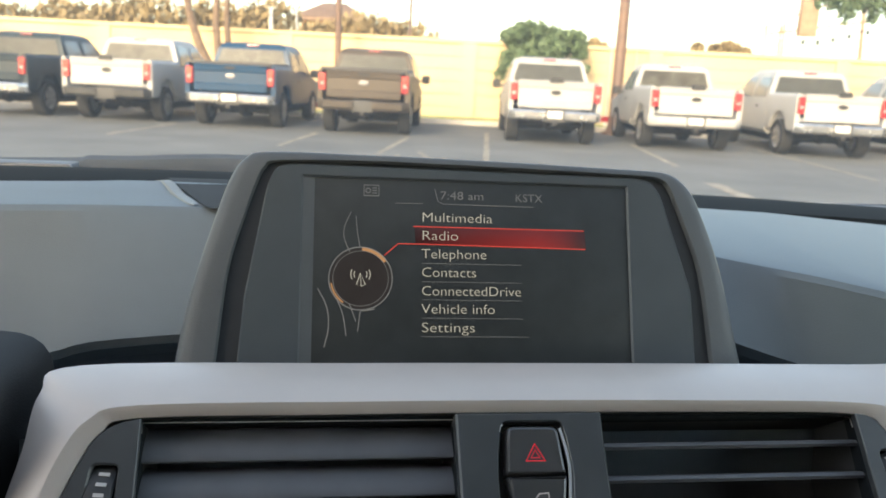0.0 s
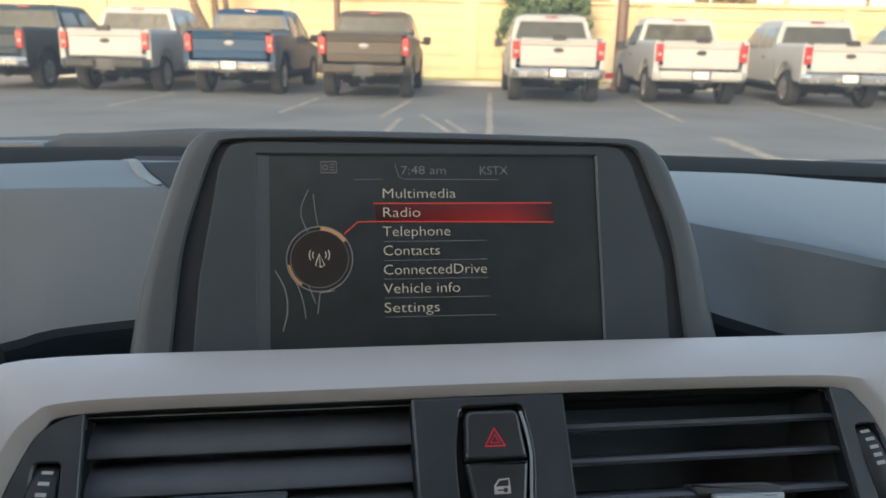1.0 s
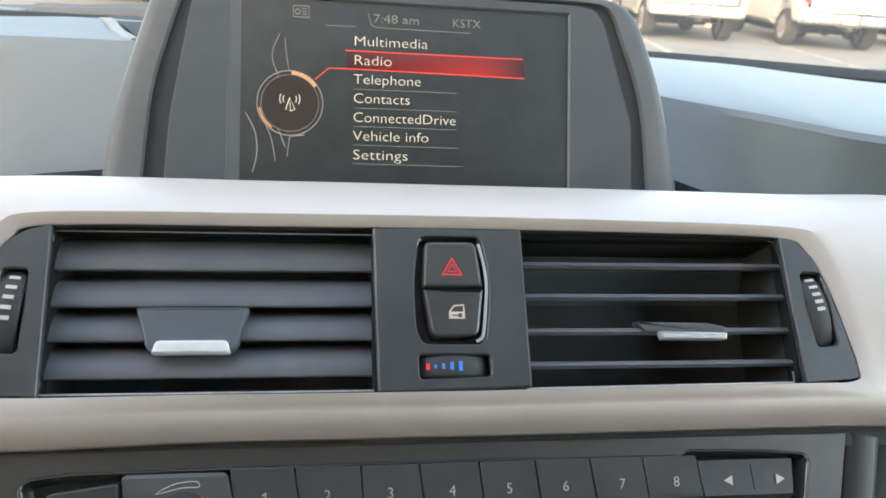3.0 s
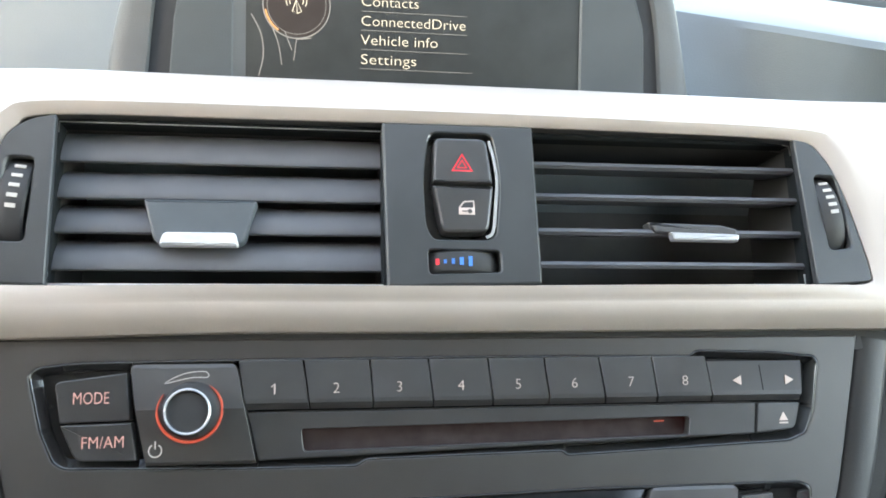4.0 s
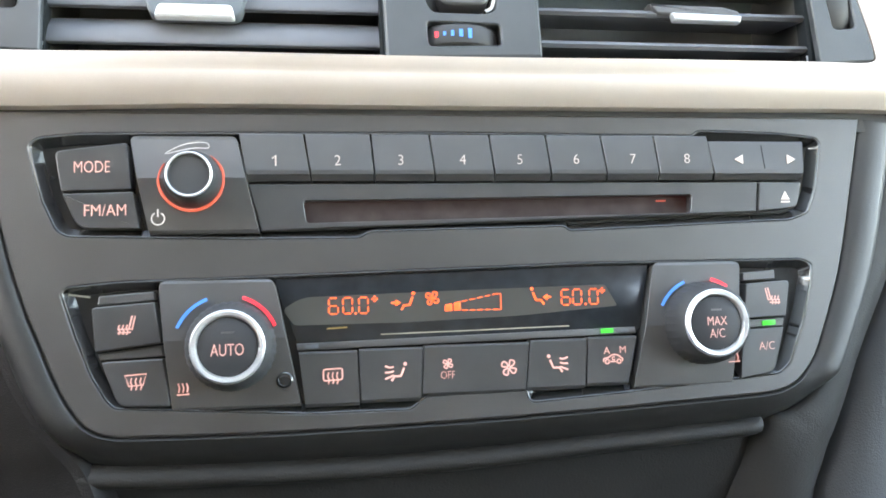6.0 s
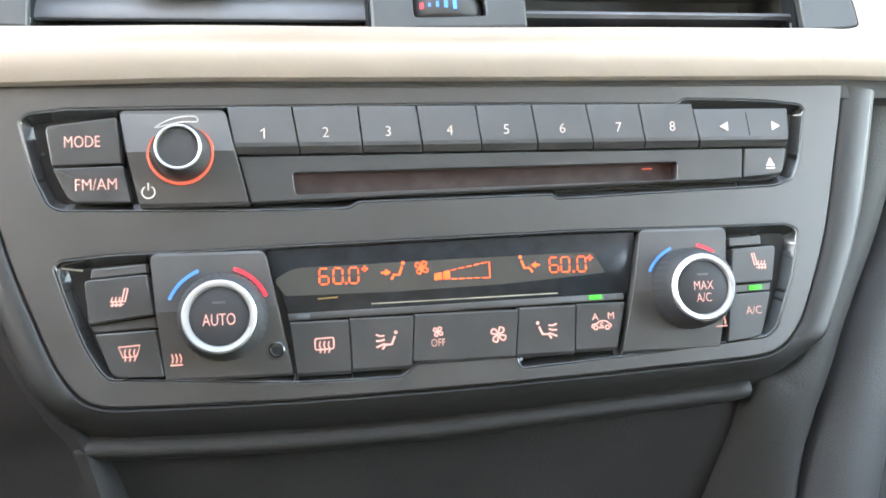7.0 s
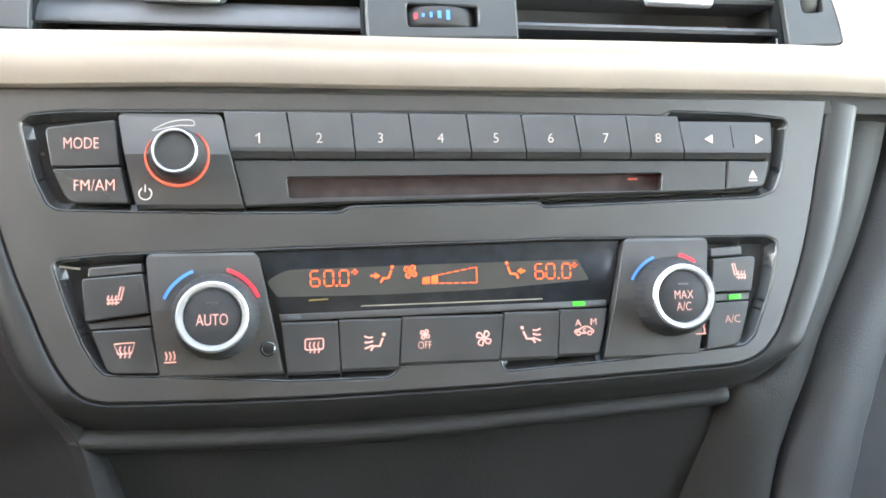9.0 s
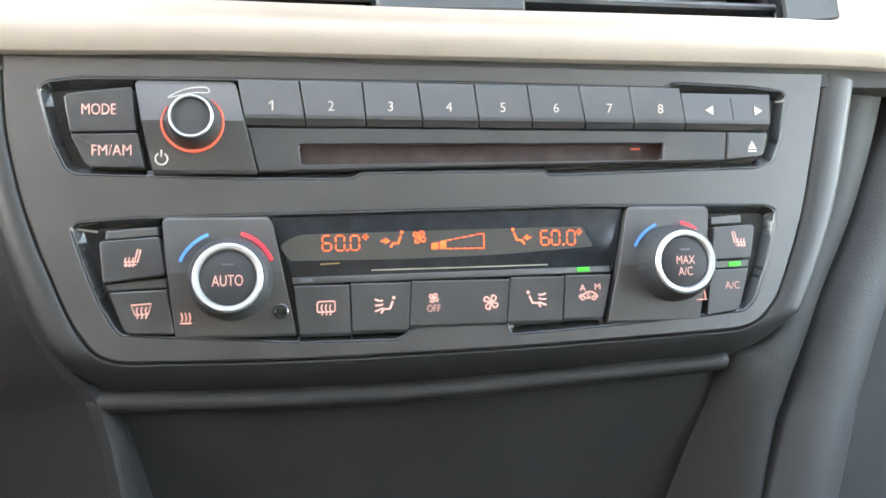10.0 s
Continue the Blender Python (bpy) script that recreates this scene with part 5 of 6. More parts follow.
    lettering("legend", "A/C", 113.0, -49.3, 1.52, 3.0, b, LEGEND, 6.2, turn=0.6, bold=-0.05)


climate()


# ---------- lower console ----------
def lower_console():
    # pocket, lip and driver-side vinyl hold the shade in their colour
    top = thing("storage_pocket", M_R, "dark open storage pocket under the climate panel", "storage pocket")

    def strip(name, u0, u1, prof, mat, label="", drop=0.0):
        bm = bmesh.new()
        n = 14
        sweep(bm, [[Vector((u0 + (u1 - u0) * k / n, v - drop * (2 * k / n - 1) ** 2, w)) for v, w in prof] for k in range(n + 1)])
        return part(name, bm, mat, top, label, sharp=50)

    bm = bmesh.new()
    prof = [(-2.5, -32), (-1.8, -13), (-0.4, -10.0), (1.8, -8.0), (3.8, -7.8), (5.6, -9.2), (6.8, -12.5), (7.4, -20), (7.6, -35)]
    rows = []
    for u, v, sink in ((-140, -82.6, 8), (-134, -83.0, 3), (-126, -83.6, 0), (-88.8, -84.8, 0), (-42.4, -85.1, 0), (0, -84.0, 0), (47.5, -81.2, 0), (101, -78.2, 0), (113, -77.0, 0), (116.5, -76.6, 3), (118.5, -76.6, 12)):
        rows.append([Vector((u, v - dv, w - sink)) for dv, w in prof])
    sweep(bm, [smooth_line([r[k] for r in rows], 4) for k in range(len(prof))])
    part("lip", bm, SOFT_LIP, top, "soft charcoal lip of the pocket", sharp=60)
    strip("pocket_back", -132, 122, [(-84, -17), (-96, -21), (-125, -35), (-160, -50), (-200, -58)], POCKET)

    left = thing("console_side", M_R, "charcoal vinyl side of the centre console, darkened for shade, driver side", "console side", "console sides")
    bm = bmesh.new()
    ridge = smooth_line([(-172, 46), (-169.5, 12), (-164.5, -12), (-158, -32), (-152.3, -48.7), (-147.6, -58.4), (-142.2, -67.5), (-136.9, -75), (-132, -80.5), (-128.5, -86), (-125.5, -94.2), (-122.7, -104.9), (-118, -130), (-108, -190)], 4)
    rows = []
    for s, w in ((-4.5, -45), (-3.5, -18), (-1.5, -9.5), (0, -8), (4, -9.5), (12, -16), (28, -30), (60, -52), (130, -90)):
        rows.append([Vector((p.x - s, p.y - 0.25 * s, w)) for p in ridge])
    sweep(bm, rows[:5])
    part("edge_roll", bm, SOFT_LOW, left, "soft rolled edge", sharp=60)
    bm = bmesh.new()
    sweep(bm, rows[4:])
    part("knee_panel", bm, SOFT_LOW, left, sharp=60)

    right = thing("console_side", M_R, "grey vinyl side of the centre console on the passenger side", "console side", "console sides")
    inner = [(178, 46), (176, 37), (172, 19), (166, -4), (159, -24), (151, -42), (143, -59), (136, -69), (127, -75), (119, -78), (112.8, -95), (92, -190)]
    outer = [(206, 46), (202, 36), (193, 8), (181, -22), (167, -49), (161, -61), (157.5, -70), (154, -79), (151, -88), (147, -98), (140.5, -116), (123, -190)]
    far = [(236, 46), (233, 36), (226, 8), (216, -24), (203, -46), (196, -58), (191, -69), (187, -79), (184, -88), (180, -98), (174, -118), (152, -190)]
    a, b, c = (smooth_line(l, 4) for l in (inner, outer, far))
    rows = []
    for s, w in ((-0.12, -40), (-0.06, -14), (0.0, -10.0), (0.12, -8.8), (0.5, -9.4), (0.8, -13), (1.0, -22)):
        rows.append([Vector((*(p + (q - p) * s), w + (1 - s) * 0.4 * min(p.y + 74, 0))) for p, q in zip(a, b)])
    bm = bmesh.new()
    sweep(bm, rows)
    part("inner_roll", bm, SOFT_LIP, right, sharp=60)
    rows = []
    for s, w in ((-0.06, -32), (0.0, -22.0), (0.10, -17.4), (0.5, -15.0), (0.94, -16.0), (1.0, -18), (1.0, -70)):
        rows.append([Vector((*(p + (q - p) * s), w)) for p, q in zip(b, c)])
    bm = bmesh.new()
    sweep(bm, rows)
    part("side_panel", bm, SIDE, right, "plain grey side panel", sharp=50)
    bm = bmesh.new()
    sweep(bm, [[Vector((130, v, -72)), Vector((600, v, -72))] for v in (46, -200)])
    part("footwell_lining", bm, DARK, right)


lower_console()


# ---------- outside: car park ----------
HEAD = radians(-9.5)
DROP = Matrix.Translation((0, 0, -0.10))
ROW = DROP @ Matrix.Rotation(HEAD, 4, "Z")     # y runs along the parked trucks, x along the row


def lot(x, y, z=0.0):
    return ROW @ Vector((x, y, z))


ASPHALT = material("worn_grey_asphalt", (0.117, 0.120, 0.117), 0.85, vary=0.22, scale=0.6, bump=0.6, grain=60)
PAINT_LINE = material("faded_yellow_line", (0.235, 0.21, 0.165), 0.8, vary=0.45, scale=3, bump=0.3, grain=80)
# bright warm paint carries the sun on the wall, against the shaded trucks
WALL_PAINT = material("cream_wall_sun_in_paint", (0.57, 0.44, 0.26), 0.85, vary=0.10, scale=0.5, bump=0.3, grain=30)
CONCRETE = material("pale_concrete", (0.45, 0.42, 0.36), 0.9, vary=0.15, scale=2, bump=0.4, grain=40)
GRASS = material("dry_green_verge", (0.30, 0.32, 0.11), 0.9, vary=0.4, scale=2.5)
LEAF = material("green_leaf", (0.095, 0.142, 0.07), 0.7, vary=0.35, scale=4)
LEAF_DARK = material("dull_olive_leaf", (0.24, 0.18, 0.09), 0.75, vary=0.35, scale=1)
BARK = material("brown_bark", (0.16, 0.11, 0.075), 0.9, vary=0.3, scale=6, bump=0.8, grain=50)
POLE = material("brown_painted_steel", (0.13, 0.075, 0.05), 0.55, vary=0.2, scale=5)
TYRE = material("tyre_rubber", (0.018, 0.018, 0.018), 0.85, vary=0.2, scale=20)
RIM = material("alloy_rim", (0.45, 0.45, 0.46), 0.35, 0.8, vary=0.1, scale=10)
UNDER = material("dark_underbody", (0.015, 0.015, 0.016), 0.8, vary=0.2, scale=10)
TINT = material("tinted_car_glass", (0.12, 0.125, 0.115), 0.12, vary=0.1, scale=5, spec=0.35)
# the paler glass colours stand in for sky reflected in the windows
TINT_PALE = material("pale_reflecting_car_glass", (0.14, 0.135, 0.115), 0.25, vary=0.25, scale=4, spec=0.2)
TINT_SIDE = material("sky_toned_side_glass", (0.17, 0.185, 0.19), 0.12, vary=0.1, scale=5, spec=0.6)
LAMP_RED = material("red_tail_lens", (0.31, 0.014, 0.022), 0.2, vary=0.1, scale=10, coat=0.6)
LENS_GREY = material("dull_grey_badge", (0.22, 0.22, 0.23), 0.4, 0.3, vary=0.1, scale=10)
LENS_PALE = material("pale_pink_lens", (0.42, 0.26, 0.25), 0.3, vary=0.1, scale=10)
BUMPER = material("bright_bumper_chrome", (0.62, 0.62, 0.62), 0.25, 0.9, vary=0.15, scale=6)
BLACK_PLASTIC = material("black_bumper_plastic", (0.03, 0.03, 0.03), 0.6, vary=0.2, scale=10)
PLATE_WHITE = material("white_number_board", (0.55, 0.55, 0.53), 0.5, vary=0.1, scale=20)
HOUSE_WALL = material("pale_stucco", (0.62, 0.56, 0.46), 0.9, vary=0.1, scale=1)
HOUSE_WARM = material("warm_orange_stucco", (0.55, 0.28, 0.10), 0.9, vary=0.15, scale=1)
WOOD_POST = material("sun_bleached_brown_timber", (0.30, 0.20, 0.13), 0.8, vary=0.2, scale=3)
ROOFING = material("brown_roofing", (0.20, 0.13, 0.09), 0.8, vary=0.2, scale=2)


def paint(name, base, metal=0.0):
    return material(name, base, 0.45, metal, vary=0.05, scale=2, coat=0.05, spec=0.25)


def ground():
    bm = bmesh.new()
    n = 24
    xs = [-900, -300, -120, -60, *[-36 + 4 * k for k in range(19)], 60, 120, 300, 900]
    ys = [-900, -300, -60, -20, *[-8 + 3 * k for k in range(14)], 60, 120, 300, 900]
    grid = [[bm.verts.new((x, y, 0.0)) for x in xs] for y in ys]
    for a, b in zip(grid, grid[1:]):
        for k in range(len(a) - 1):
            bm.faces.new((a[k], a[k + 1], b[k + 1], b[k]))
    alone("ground", bm, ASPHALT, DROP, "worn grey asphalt of the car park", "ground", kind="structure")


ground()


def line_mark(x0, y0, x1, y1, width=0.11):
    """A worn painted line with an uneven edge."""
    a, b = Vector((x0, y0)), Vector((x1, y1))
    d = (b - a).normalized()
    q = Vector((-d.y, d.x)) * width / 2
    bm = bmesh.new()
    rng = random.Random(int(x0 * 100 + y0 * 7))
    n = max(int((b - a).length / 0.35), 3)
    rows = []
    for k in range(n + 1):
        p = a.lerp(b, k / n)
        s, t = 1 + rng.uniform(-0.25, 0.15), 1 + rng.uniform(-0.25, 0.15)
        rows.append([Vector((*(p + q * s), 0.001)), Vector((*(p + q * s * 0.97), 0.005)), Vector((*(p - q * t * 0.97), 0.005)), Vector((*(p - q * t), 0.001))])
    sweep(bm, rows)
    alone("parking_line", bm, PAINT_LINE, DROP, "faded pale yellow parking line on asphalt", "parking line", "parking lines", "structure")


for x0, y0, x1, y1, wide in ((2.0, 10.17, 3.85, 19.8, 0.11), (0.75, 13.4, 1.61, 17.2, 0.11), (0.52, 10.3, 1.06, 13.2, 0.11), (1.62, 11.2, 1.50, 13.9, 0.08), (1.86, 10.6, 1.80, 13.0, 0.08),
                             (5.08, 8.0, 5.46, 10.7, 0.22), (5.95, 13.0, 6.94, 17.9, 0.11), (8.97, 11.9, 10.05, 17.7, 0.11), (-0.97, 14.1, -0.37, 17.5, 0.11), (-4.10, 15.1, -3.56, 18.6, 0.11)):
    line_mark(x0, y0, x1, y1, wide)


# ---------- wall, verge and kerb ----------
def far_wall():
    top = thing("wall_far", ROW, "long cream block wall behind the trucks, sunlight put into its paint", "wall", kind="structure")
    bm = bmesh.new()
    box(bm, -60, 60, 25.6, 25.9, 0, 2.44)
    part("wall_core", bm, WALL_PAINT, top, mm=False)
    for k in range(6):
        z = 0.02 + k * 0.394
        bm = bmesh.new()
        slab(bm, [(-60, 25.56), (60, 25.56), (60, 25.64), (-60, 25.64)], z, z + 0.380, 0.01)
        part("wall_course", bm, WALL_PAINT, top, mm=False)
    bm = bmesh.new()
    slab(bm, [(-60, 25.50), (60, 25.50), (60, 26.0), (-60, 26.0)], 2.40, 2.52, 0.02)
    part("coping", bm, WALL_PAINT, top, mm=False)
    for k in range(21):
        bm = bmesh.new()
        x = -58 + k * 5.8
        slab(bm, [(x - 0.22, 25.5), (x + 0.22, 25.5), (x + 0.22, 25.7), (x - 0.22, 25.7)], 0, 2.42, 0.015)
        part("pilaster", bm, WALL_PAINT, top, mm=False)
    bm = bmesh.new()
    slab(bm, [(-60, 23.2), (60, 23.2), (60, 23.4), (-60, 23.4)], 0, 0.14, 0.02)
    alone("kerb", bm, CONCRETE, ROW, "pale concrete kerb before the wall", "kerb", kind="structure")
    bm = bmesh.new()
    slab(bm, [(-60, 23.4), (60, 23.4), (60, 25.55), (-60, 25.55)], 0.0, 0.12, 0.02)
    alone("verge", bm, GRASS, ROW, "dry green verge between kerb and wall", "verge", kind="structure")


far_wall()


def leaf_cloud(bm, blobs, count, size, rng):
    """Many small leaves spread through the given ellipsoids."""
    for _ in range(count):
        c, r = blobs[rng.randrange(len(blobs))]
        d = Vector((rng.gauss(0, 1), rng.gauss(0, 1), rng.gauss(0, 1))).normalized() * (rng.random() ** 0.4)
        p = Vector((c[0] + d.x * r[0], c[1] + d.y * r[1], c[2] + d.z * r[2]))
        s = size * rng.uniform(0.6, 1.3)
        m = Matrix.Translation(p) @ Euler((rng.uniform(0, 6), rng.uniform(0, 6), rng.uniform(0, 6))).to_matrix().to_4x4()
        q = [m @ Vector(v) for v in ((-s, 0, 0), (0, -s * 0.45, s * 0.12), (s, 0, 0), (0, s * 0.45, s * 0.12))]
        bm.faces.new([bm.verts.new(v) for v in q])


def limb(bm, pts, r0, r1, n=8):
    line = smooth_line(pts, 4)
    rows = []
    for k, p in enumerate(line):
        d = (line[min(k + 1, len(line) - 1)] - line[max(k - 1, 0)]).normalized()
        a = d.cross(Vector((0, 1, 0.2))).normalized()
        b = d.cross(a)
        r = r0 + (r1 - r0) * k / (len(line) - 1)
        rows.append([p + (a * math.cos(2 * math.pi * j / n) + b * math.sin(2 * math.pi * j / n)) * r for j in range(n + 1)])
    sweep(bm, rows)


# ---------- trucks ----------
def wheel(parent, x, y, r=0.40, w=0.27):
    bm = bmesh.new()
    side = Matrix.Translation((x, y, r)) @ Matrix.Rotation(math.pi / 2, 4, "Y")
    lathe(bm, [(r * 0.62, -w / 2), (r * 0.93, -w / 2), (r, -w / 2 + 0.04), (r, w / 2 - 0.04), (r * 0.93, w / 2), (r * 0.62, w / 2)], n=28, close=False)
    bmesh.ops.transform(bm, matrix=side, verts=bm.verts)
    tyre = part("wheel", bm, TYRE, parent, "black truck tyre", mm=False)
    bm = bmesh.new()
    out = 1 if x > 0 else -1
    for k in range(6):
        a = 2 * math.pi * k / 6
        bmesh.ops.create_cube(bm, size=1, matrix=Matrix.Translation((out * (w / 2 - 0.03), 0, 0)) @ Matrix.Rotation(a, 4, "X") @ Matrix.Translation((0, 0, r * 0.33)) @ Matrix.Diagonal((0.05, 0.07, r * 0.55, 1)))
    lathe_bm = bmesh.new()
    lathe(lathe_bm, [(r * 0.63, -w / 2 + 0.02), (r * 0.60, 0.0), (r * 0.62, w / 2 - 0.01), (r * 0.55, w / 2 - 0.03)], n=28, close=False)
    lathe(lathe_bm, [(r * 0.6, -0.02), (r * 0.2, 0.0), (r * 0.14, w / 2 - 0.03)], n=16)
    bmesh.ops.transform(lathe_bm, matrix=Matrix.Rotation(math.pi / 2 * out, 4, "Y"), verts=lathe_bm.verts)
    me = bpy.data.meshes.new("tmp")
    lathe_bm.to_mesh(me)
    lathe_bm.free()
    bm.from_mesh(me)
    bpy.data.meshes.remove(me)
    bmesh.ops.translate(bm, vec=(x, y, r), verts=bm.verts)
    part("rim", bm, RIM, tyre, "silver alloy rim", mm=False)


def truck(x, y, coat, label, chrome=True, cover=False, turn=0.0, crew=True, bed=1.72, board=True, glass=None, wings=None, handle=True):
    """A pickup seen from behind: x across, y ahead from the tailgate."""
    top = thing("pickup_truck", ROW @ Matrix.Translation((x, y, 0)) @ Matrix.Rotation(radians(turn), 4, "Z"), label, "pickup truck", "row of parked trucks")
    glass = glass or TINT
    cab = 2.35 if crew else 1.6
    length = bed + cab + 1.3
    # bed box with walls and arches
    def side_profile(s):
        bm = bmesh.new()
        rows = []
        for k in range(25):
            yy = 0.02 + (bed - 0.02) * k / 24
            gap = abs(yy - 0.98)
            low = 0.46 + math.sqrt(0.25 - gap * gap) if gap < 0.49 else 0.57
            rows.append([Vector((s * u, yy, z)) for u, z in ((0.90, low), (0.985, low), (1.0, low + 0.04), (1.0, max(1.0, low + 0.05)), (1.0, 1.27), (0.99, 1.33), (0.955, 1.37), (0.90, 1.37), (0.89, 0.70))])
        sweep(bm, rows)
        for r in (rows[0], rows[-1]):
            bm.faces.new([bm.verts.new(p) for p in r])
        return part("bed_side", bm, coat, top, mm=False)
    for s in (-1, 1):
        side_profile(s)
    bm = bmesh.new()
    box(bm, -0.90, 0.90, 0.02, bed, 0.66, 0.72)
    part("bed_floor", bm, UNDER, top, mm=False)
    if cover:
        bm = bmesh.new()
        slab(bm, [(-0.93, 0.03), (0.93, 0.03), (0.93, bed), (-0.93, bed)], 1.36, 1.43, 0.02)
        part("bed_cover", bm, BLACK_PLASTIC, top, "flat black bed cover", mm=False)
    # tailgate with a raised spoiler lip and pressed panel
    bm = bmesh.new()
    rows = []
    for z, d in ((0.78, 0.02), (0.80, 0.0), (0.93, -0.005), (0.955, 0.015), (1.20, 0.018), (1.225, -0.004), (1.32, -0.012), (1.355, -0.02), (1.37, 0.03), (1.34, 0.09)):
        rows.append([Vector((u, d + 0.012 * (u / 0.8) ** 2, z)) for u in (-0.80, -0.6, -0.3, 0, 0.3, 0.6, 0.80)])
    sweep(bm, rows)
    gate = part("tailgate", bm, coat, top, mm=False, sharp=10)
    bm = bmesh.new()
    slab(bm, rounded([(-0.15, 1.33), (0.15, 1.33), (0.13, 1.44), (-0.13, 1.44)] if handle else [(-0.11, 1.27), (0.11, 1.27), (0.11, 1.32), (-0.11, 1.32)], 0.02), 0, 0.05, 0.008)
    bmesh.ops.transform(bm, matrix=Matrix(((1, 0, 0, 0), (0, 0, -1, 0.0), (0, 1, 0, 0), (0, 0, 0, 1))), verts=bm.verts)
    part("tailgate_handle", bm, BLACK_PLASTIC, gate, "dark tailgate handle", mm=False)
    bm = bmesh.new()
    lathe(bm, [(0.085, 0.0), (0.08, 0.015), (0.05, 0.02)], n=20)
    bmesh.ops.transform(bm, matrix=Matrix(((1.3, 0, 0, 0), (0, 0, -1, 0.012), (0, 0.6, 0, 1.12), (0, 0, 0, 1))), verts=bm.verts)
    part("badge", bm, BLACK_PLASTIC if handle else LENS_GREY, gate, "plain oval badge", mm=False)
    # tail lamps
    for s in (-1, 1):
        bm = bmesh.new()
        slab(bm, rounded([(s * 0.81, 0.93), (s * 0.965, 0.93), (s * 0.975, 1.30), (s * 0.81, 1.30)], 0.02), 0, 0.16, 0.02)
        bmesh.ops.transform(bm, matrix=Matrix(((1, 0, 0, 0), (0, 0, -1, 0.14), (0, 1, 0, 0), (0, 0, 0, 1))), verts=bm.verts)
        lamp = part("tail_lamp", bm, LAMP_RED, top, "red tail lamp", mm=False)
        bm = bmesh.new()
        slab(bm, [(s * 0.855, 1.05), (s * 0.93, 1.05), (s * 0.93, 1.11), (s * 0.855, 1.11)], 0, 0.012, 0.003)
        bmesh.ops.transform(bm, matrix=Matrix(((1, 0, 0, 0), (0, 0, -1, -0.02), (0, 1, 0, 0), (0, 0, 0, 1))), verts=bm.verts)
        part("reversing_lens", bm, LENS_PALE, lamp, "pale reversing lens", mm=False)
    # bumper in two wings, number board between
    steel = wings or (BUMPER if chrome else BLACK_PLASTIC)
    for s in (-1, 1):
        bm = bmesh.new()
        rows = []
        for u in (0.20, 0.30, 0.6, 0.85, 0.97, 1.0):
            back = 0.02 if u < 0.9 else 0.05 + (u - 0.9) * 1.5
            rows.append([Vector((s * u, 0.02, 0.74)), Vector((s * u, -0.14 + back, 0.74)), Vector((s * u, -0.17 + back, 0.70)), Vector((s * u, -0.16 + back, 0.58)), Vector((s * u, -0.10 + back, 0.53)), Vector((s * u, 0.04, 0.53))])
        sweep(bm, rows)
        part("bumper_wing", bm, steel, top, "bright bumper wing" if chrome else "dark bumper wing", mm=False)
    bm = bmesh.new()
    box(bm, -0.24, 0.24, -0.10, 0.02, 0.50, 0.755, 0.02)
    centre = part("bumper_centre", bm, BLACK_PLASTIC, top, "black bumper step", mm=False)
    if board:
        bm = bmesh.new()
        box(bm, -0.16, 0.16, -0.125, -0.105, 0.58, 0.735, 0.004)
        part("number_board", bm, PLATE_WHITE, centre, "white number board without readable marks", mm=False)
    bm = bmesh.new()
    box(bm, -0.05, 0.05, -0.2, 0.1, 0.42, 0.50, 0.01)
    part("tow_hitch", bm, UNDER, centre, mm=False)
    bm = bmesh.new()
    for s in (-1, 1):
        box(bm, s * 0.48 - 0.06, s * 0.48 + 0.06, 0.05, length - 0.3, 0.48, 0.66, 0.02)
    box(bm, -0.88, 0.88, bed + 0.1, length - 0.3, 0.40, 0.60, 0.03)
    box(bm, -0.44, 0.44, 0.10, 0.22, 0.50, 0.66, 0.02)
    # low dark block added to deepen the shade under the truck
    box(bm, -0.70, 0.70, bed - 0.2, length - 0.35, 0.25, 0.50, 0.05)
    part("chassis", bm, UNDER, top, "dark chassis rails with a low block added for the shade beneath", mm=False)
    bm = bmesh.new()
    limb(bm, [(-0.72, 0.98, 0.40), (0, 0.98, 0.40), (0.72, 0.98, 0.40)], 0.06, 0.06, 10)
    bmesh.ops.create_uvsphere(bm, u_segments=12, v_segments=8, radius=0.15, matrix=Matrix.Translation((0, 0.98, 0.40)))
    part("rear_axle", bm, UNDER, top, "dark rear axle", mm=False)
    bm = bmesh.new()
    lathe(bm, [(0.16, 0.0), (0.34, 0.0), (0.385, 0.05), (0.385, 0.17), (0.34, 0.22), (0.16, 0.22)], 0, 0.52, 24, close=False)
    bmesh.ops.translate(bm, vec=(0.05, 0, 0.44), verts=bm.verts)
    part("spare_wheel", bm, TYRE, top, "spare wheel under the bed", mm=False)
    for s in (-1, 1):
        bm = bmesh.new()
        box(bm, min(s * 0.62, s * 0.89), max(s * 0.62, s * 0.89), 0.46, 1.50, 0.84, 1.0, 0.05)
        part("wheel_house", bm, UNDER, top, mm=False)
    # cab: lower body and glasshouse
    y0, y1 = bed + 0.03, bed + cab
    bm = bmesh.new()
    rows = []
    for yy, z1 in ((y0, 1.22), (y0 + 0.5, 1.22), (y1 - 0.4, 1.20), (y1, 1.18), (y1 + 0.5, 1.12), (length, 1.0)):
        k = 1.0 if yy < y1 else 0.96
        rows.append([Vector((s * u * k, yy, z)) for s, u, z in ((-1, 0.90, 0.42), (-1, 0.985, 0.50), (-1, 1.0, 0.90), (-1, 0.97, z1), (1, 0.97, z1), (1, 1.0, 0.90), (1, 0.985, 0.50), (1, 0.90, 0.42))])
    sweep(bm, rows)
    for yy in (y0, length):
        k = 1.0 if yy < y1 else 0.96
        z1 = 1.22 if yy == y0 else 1.0
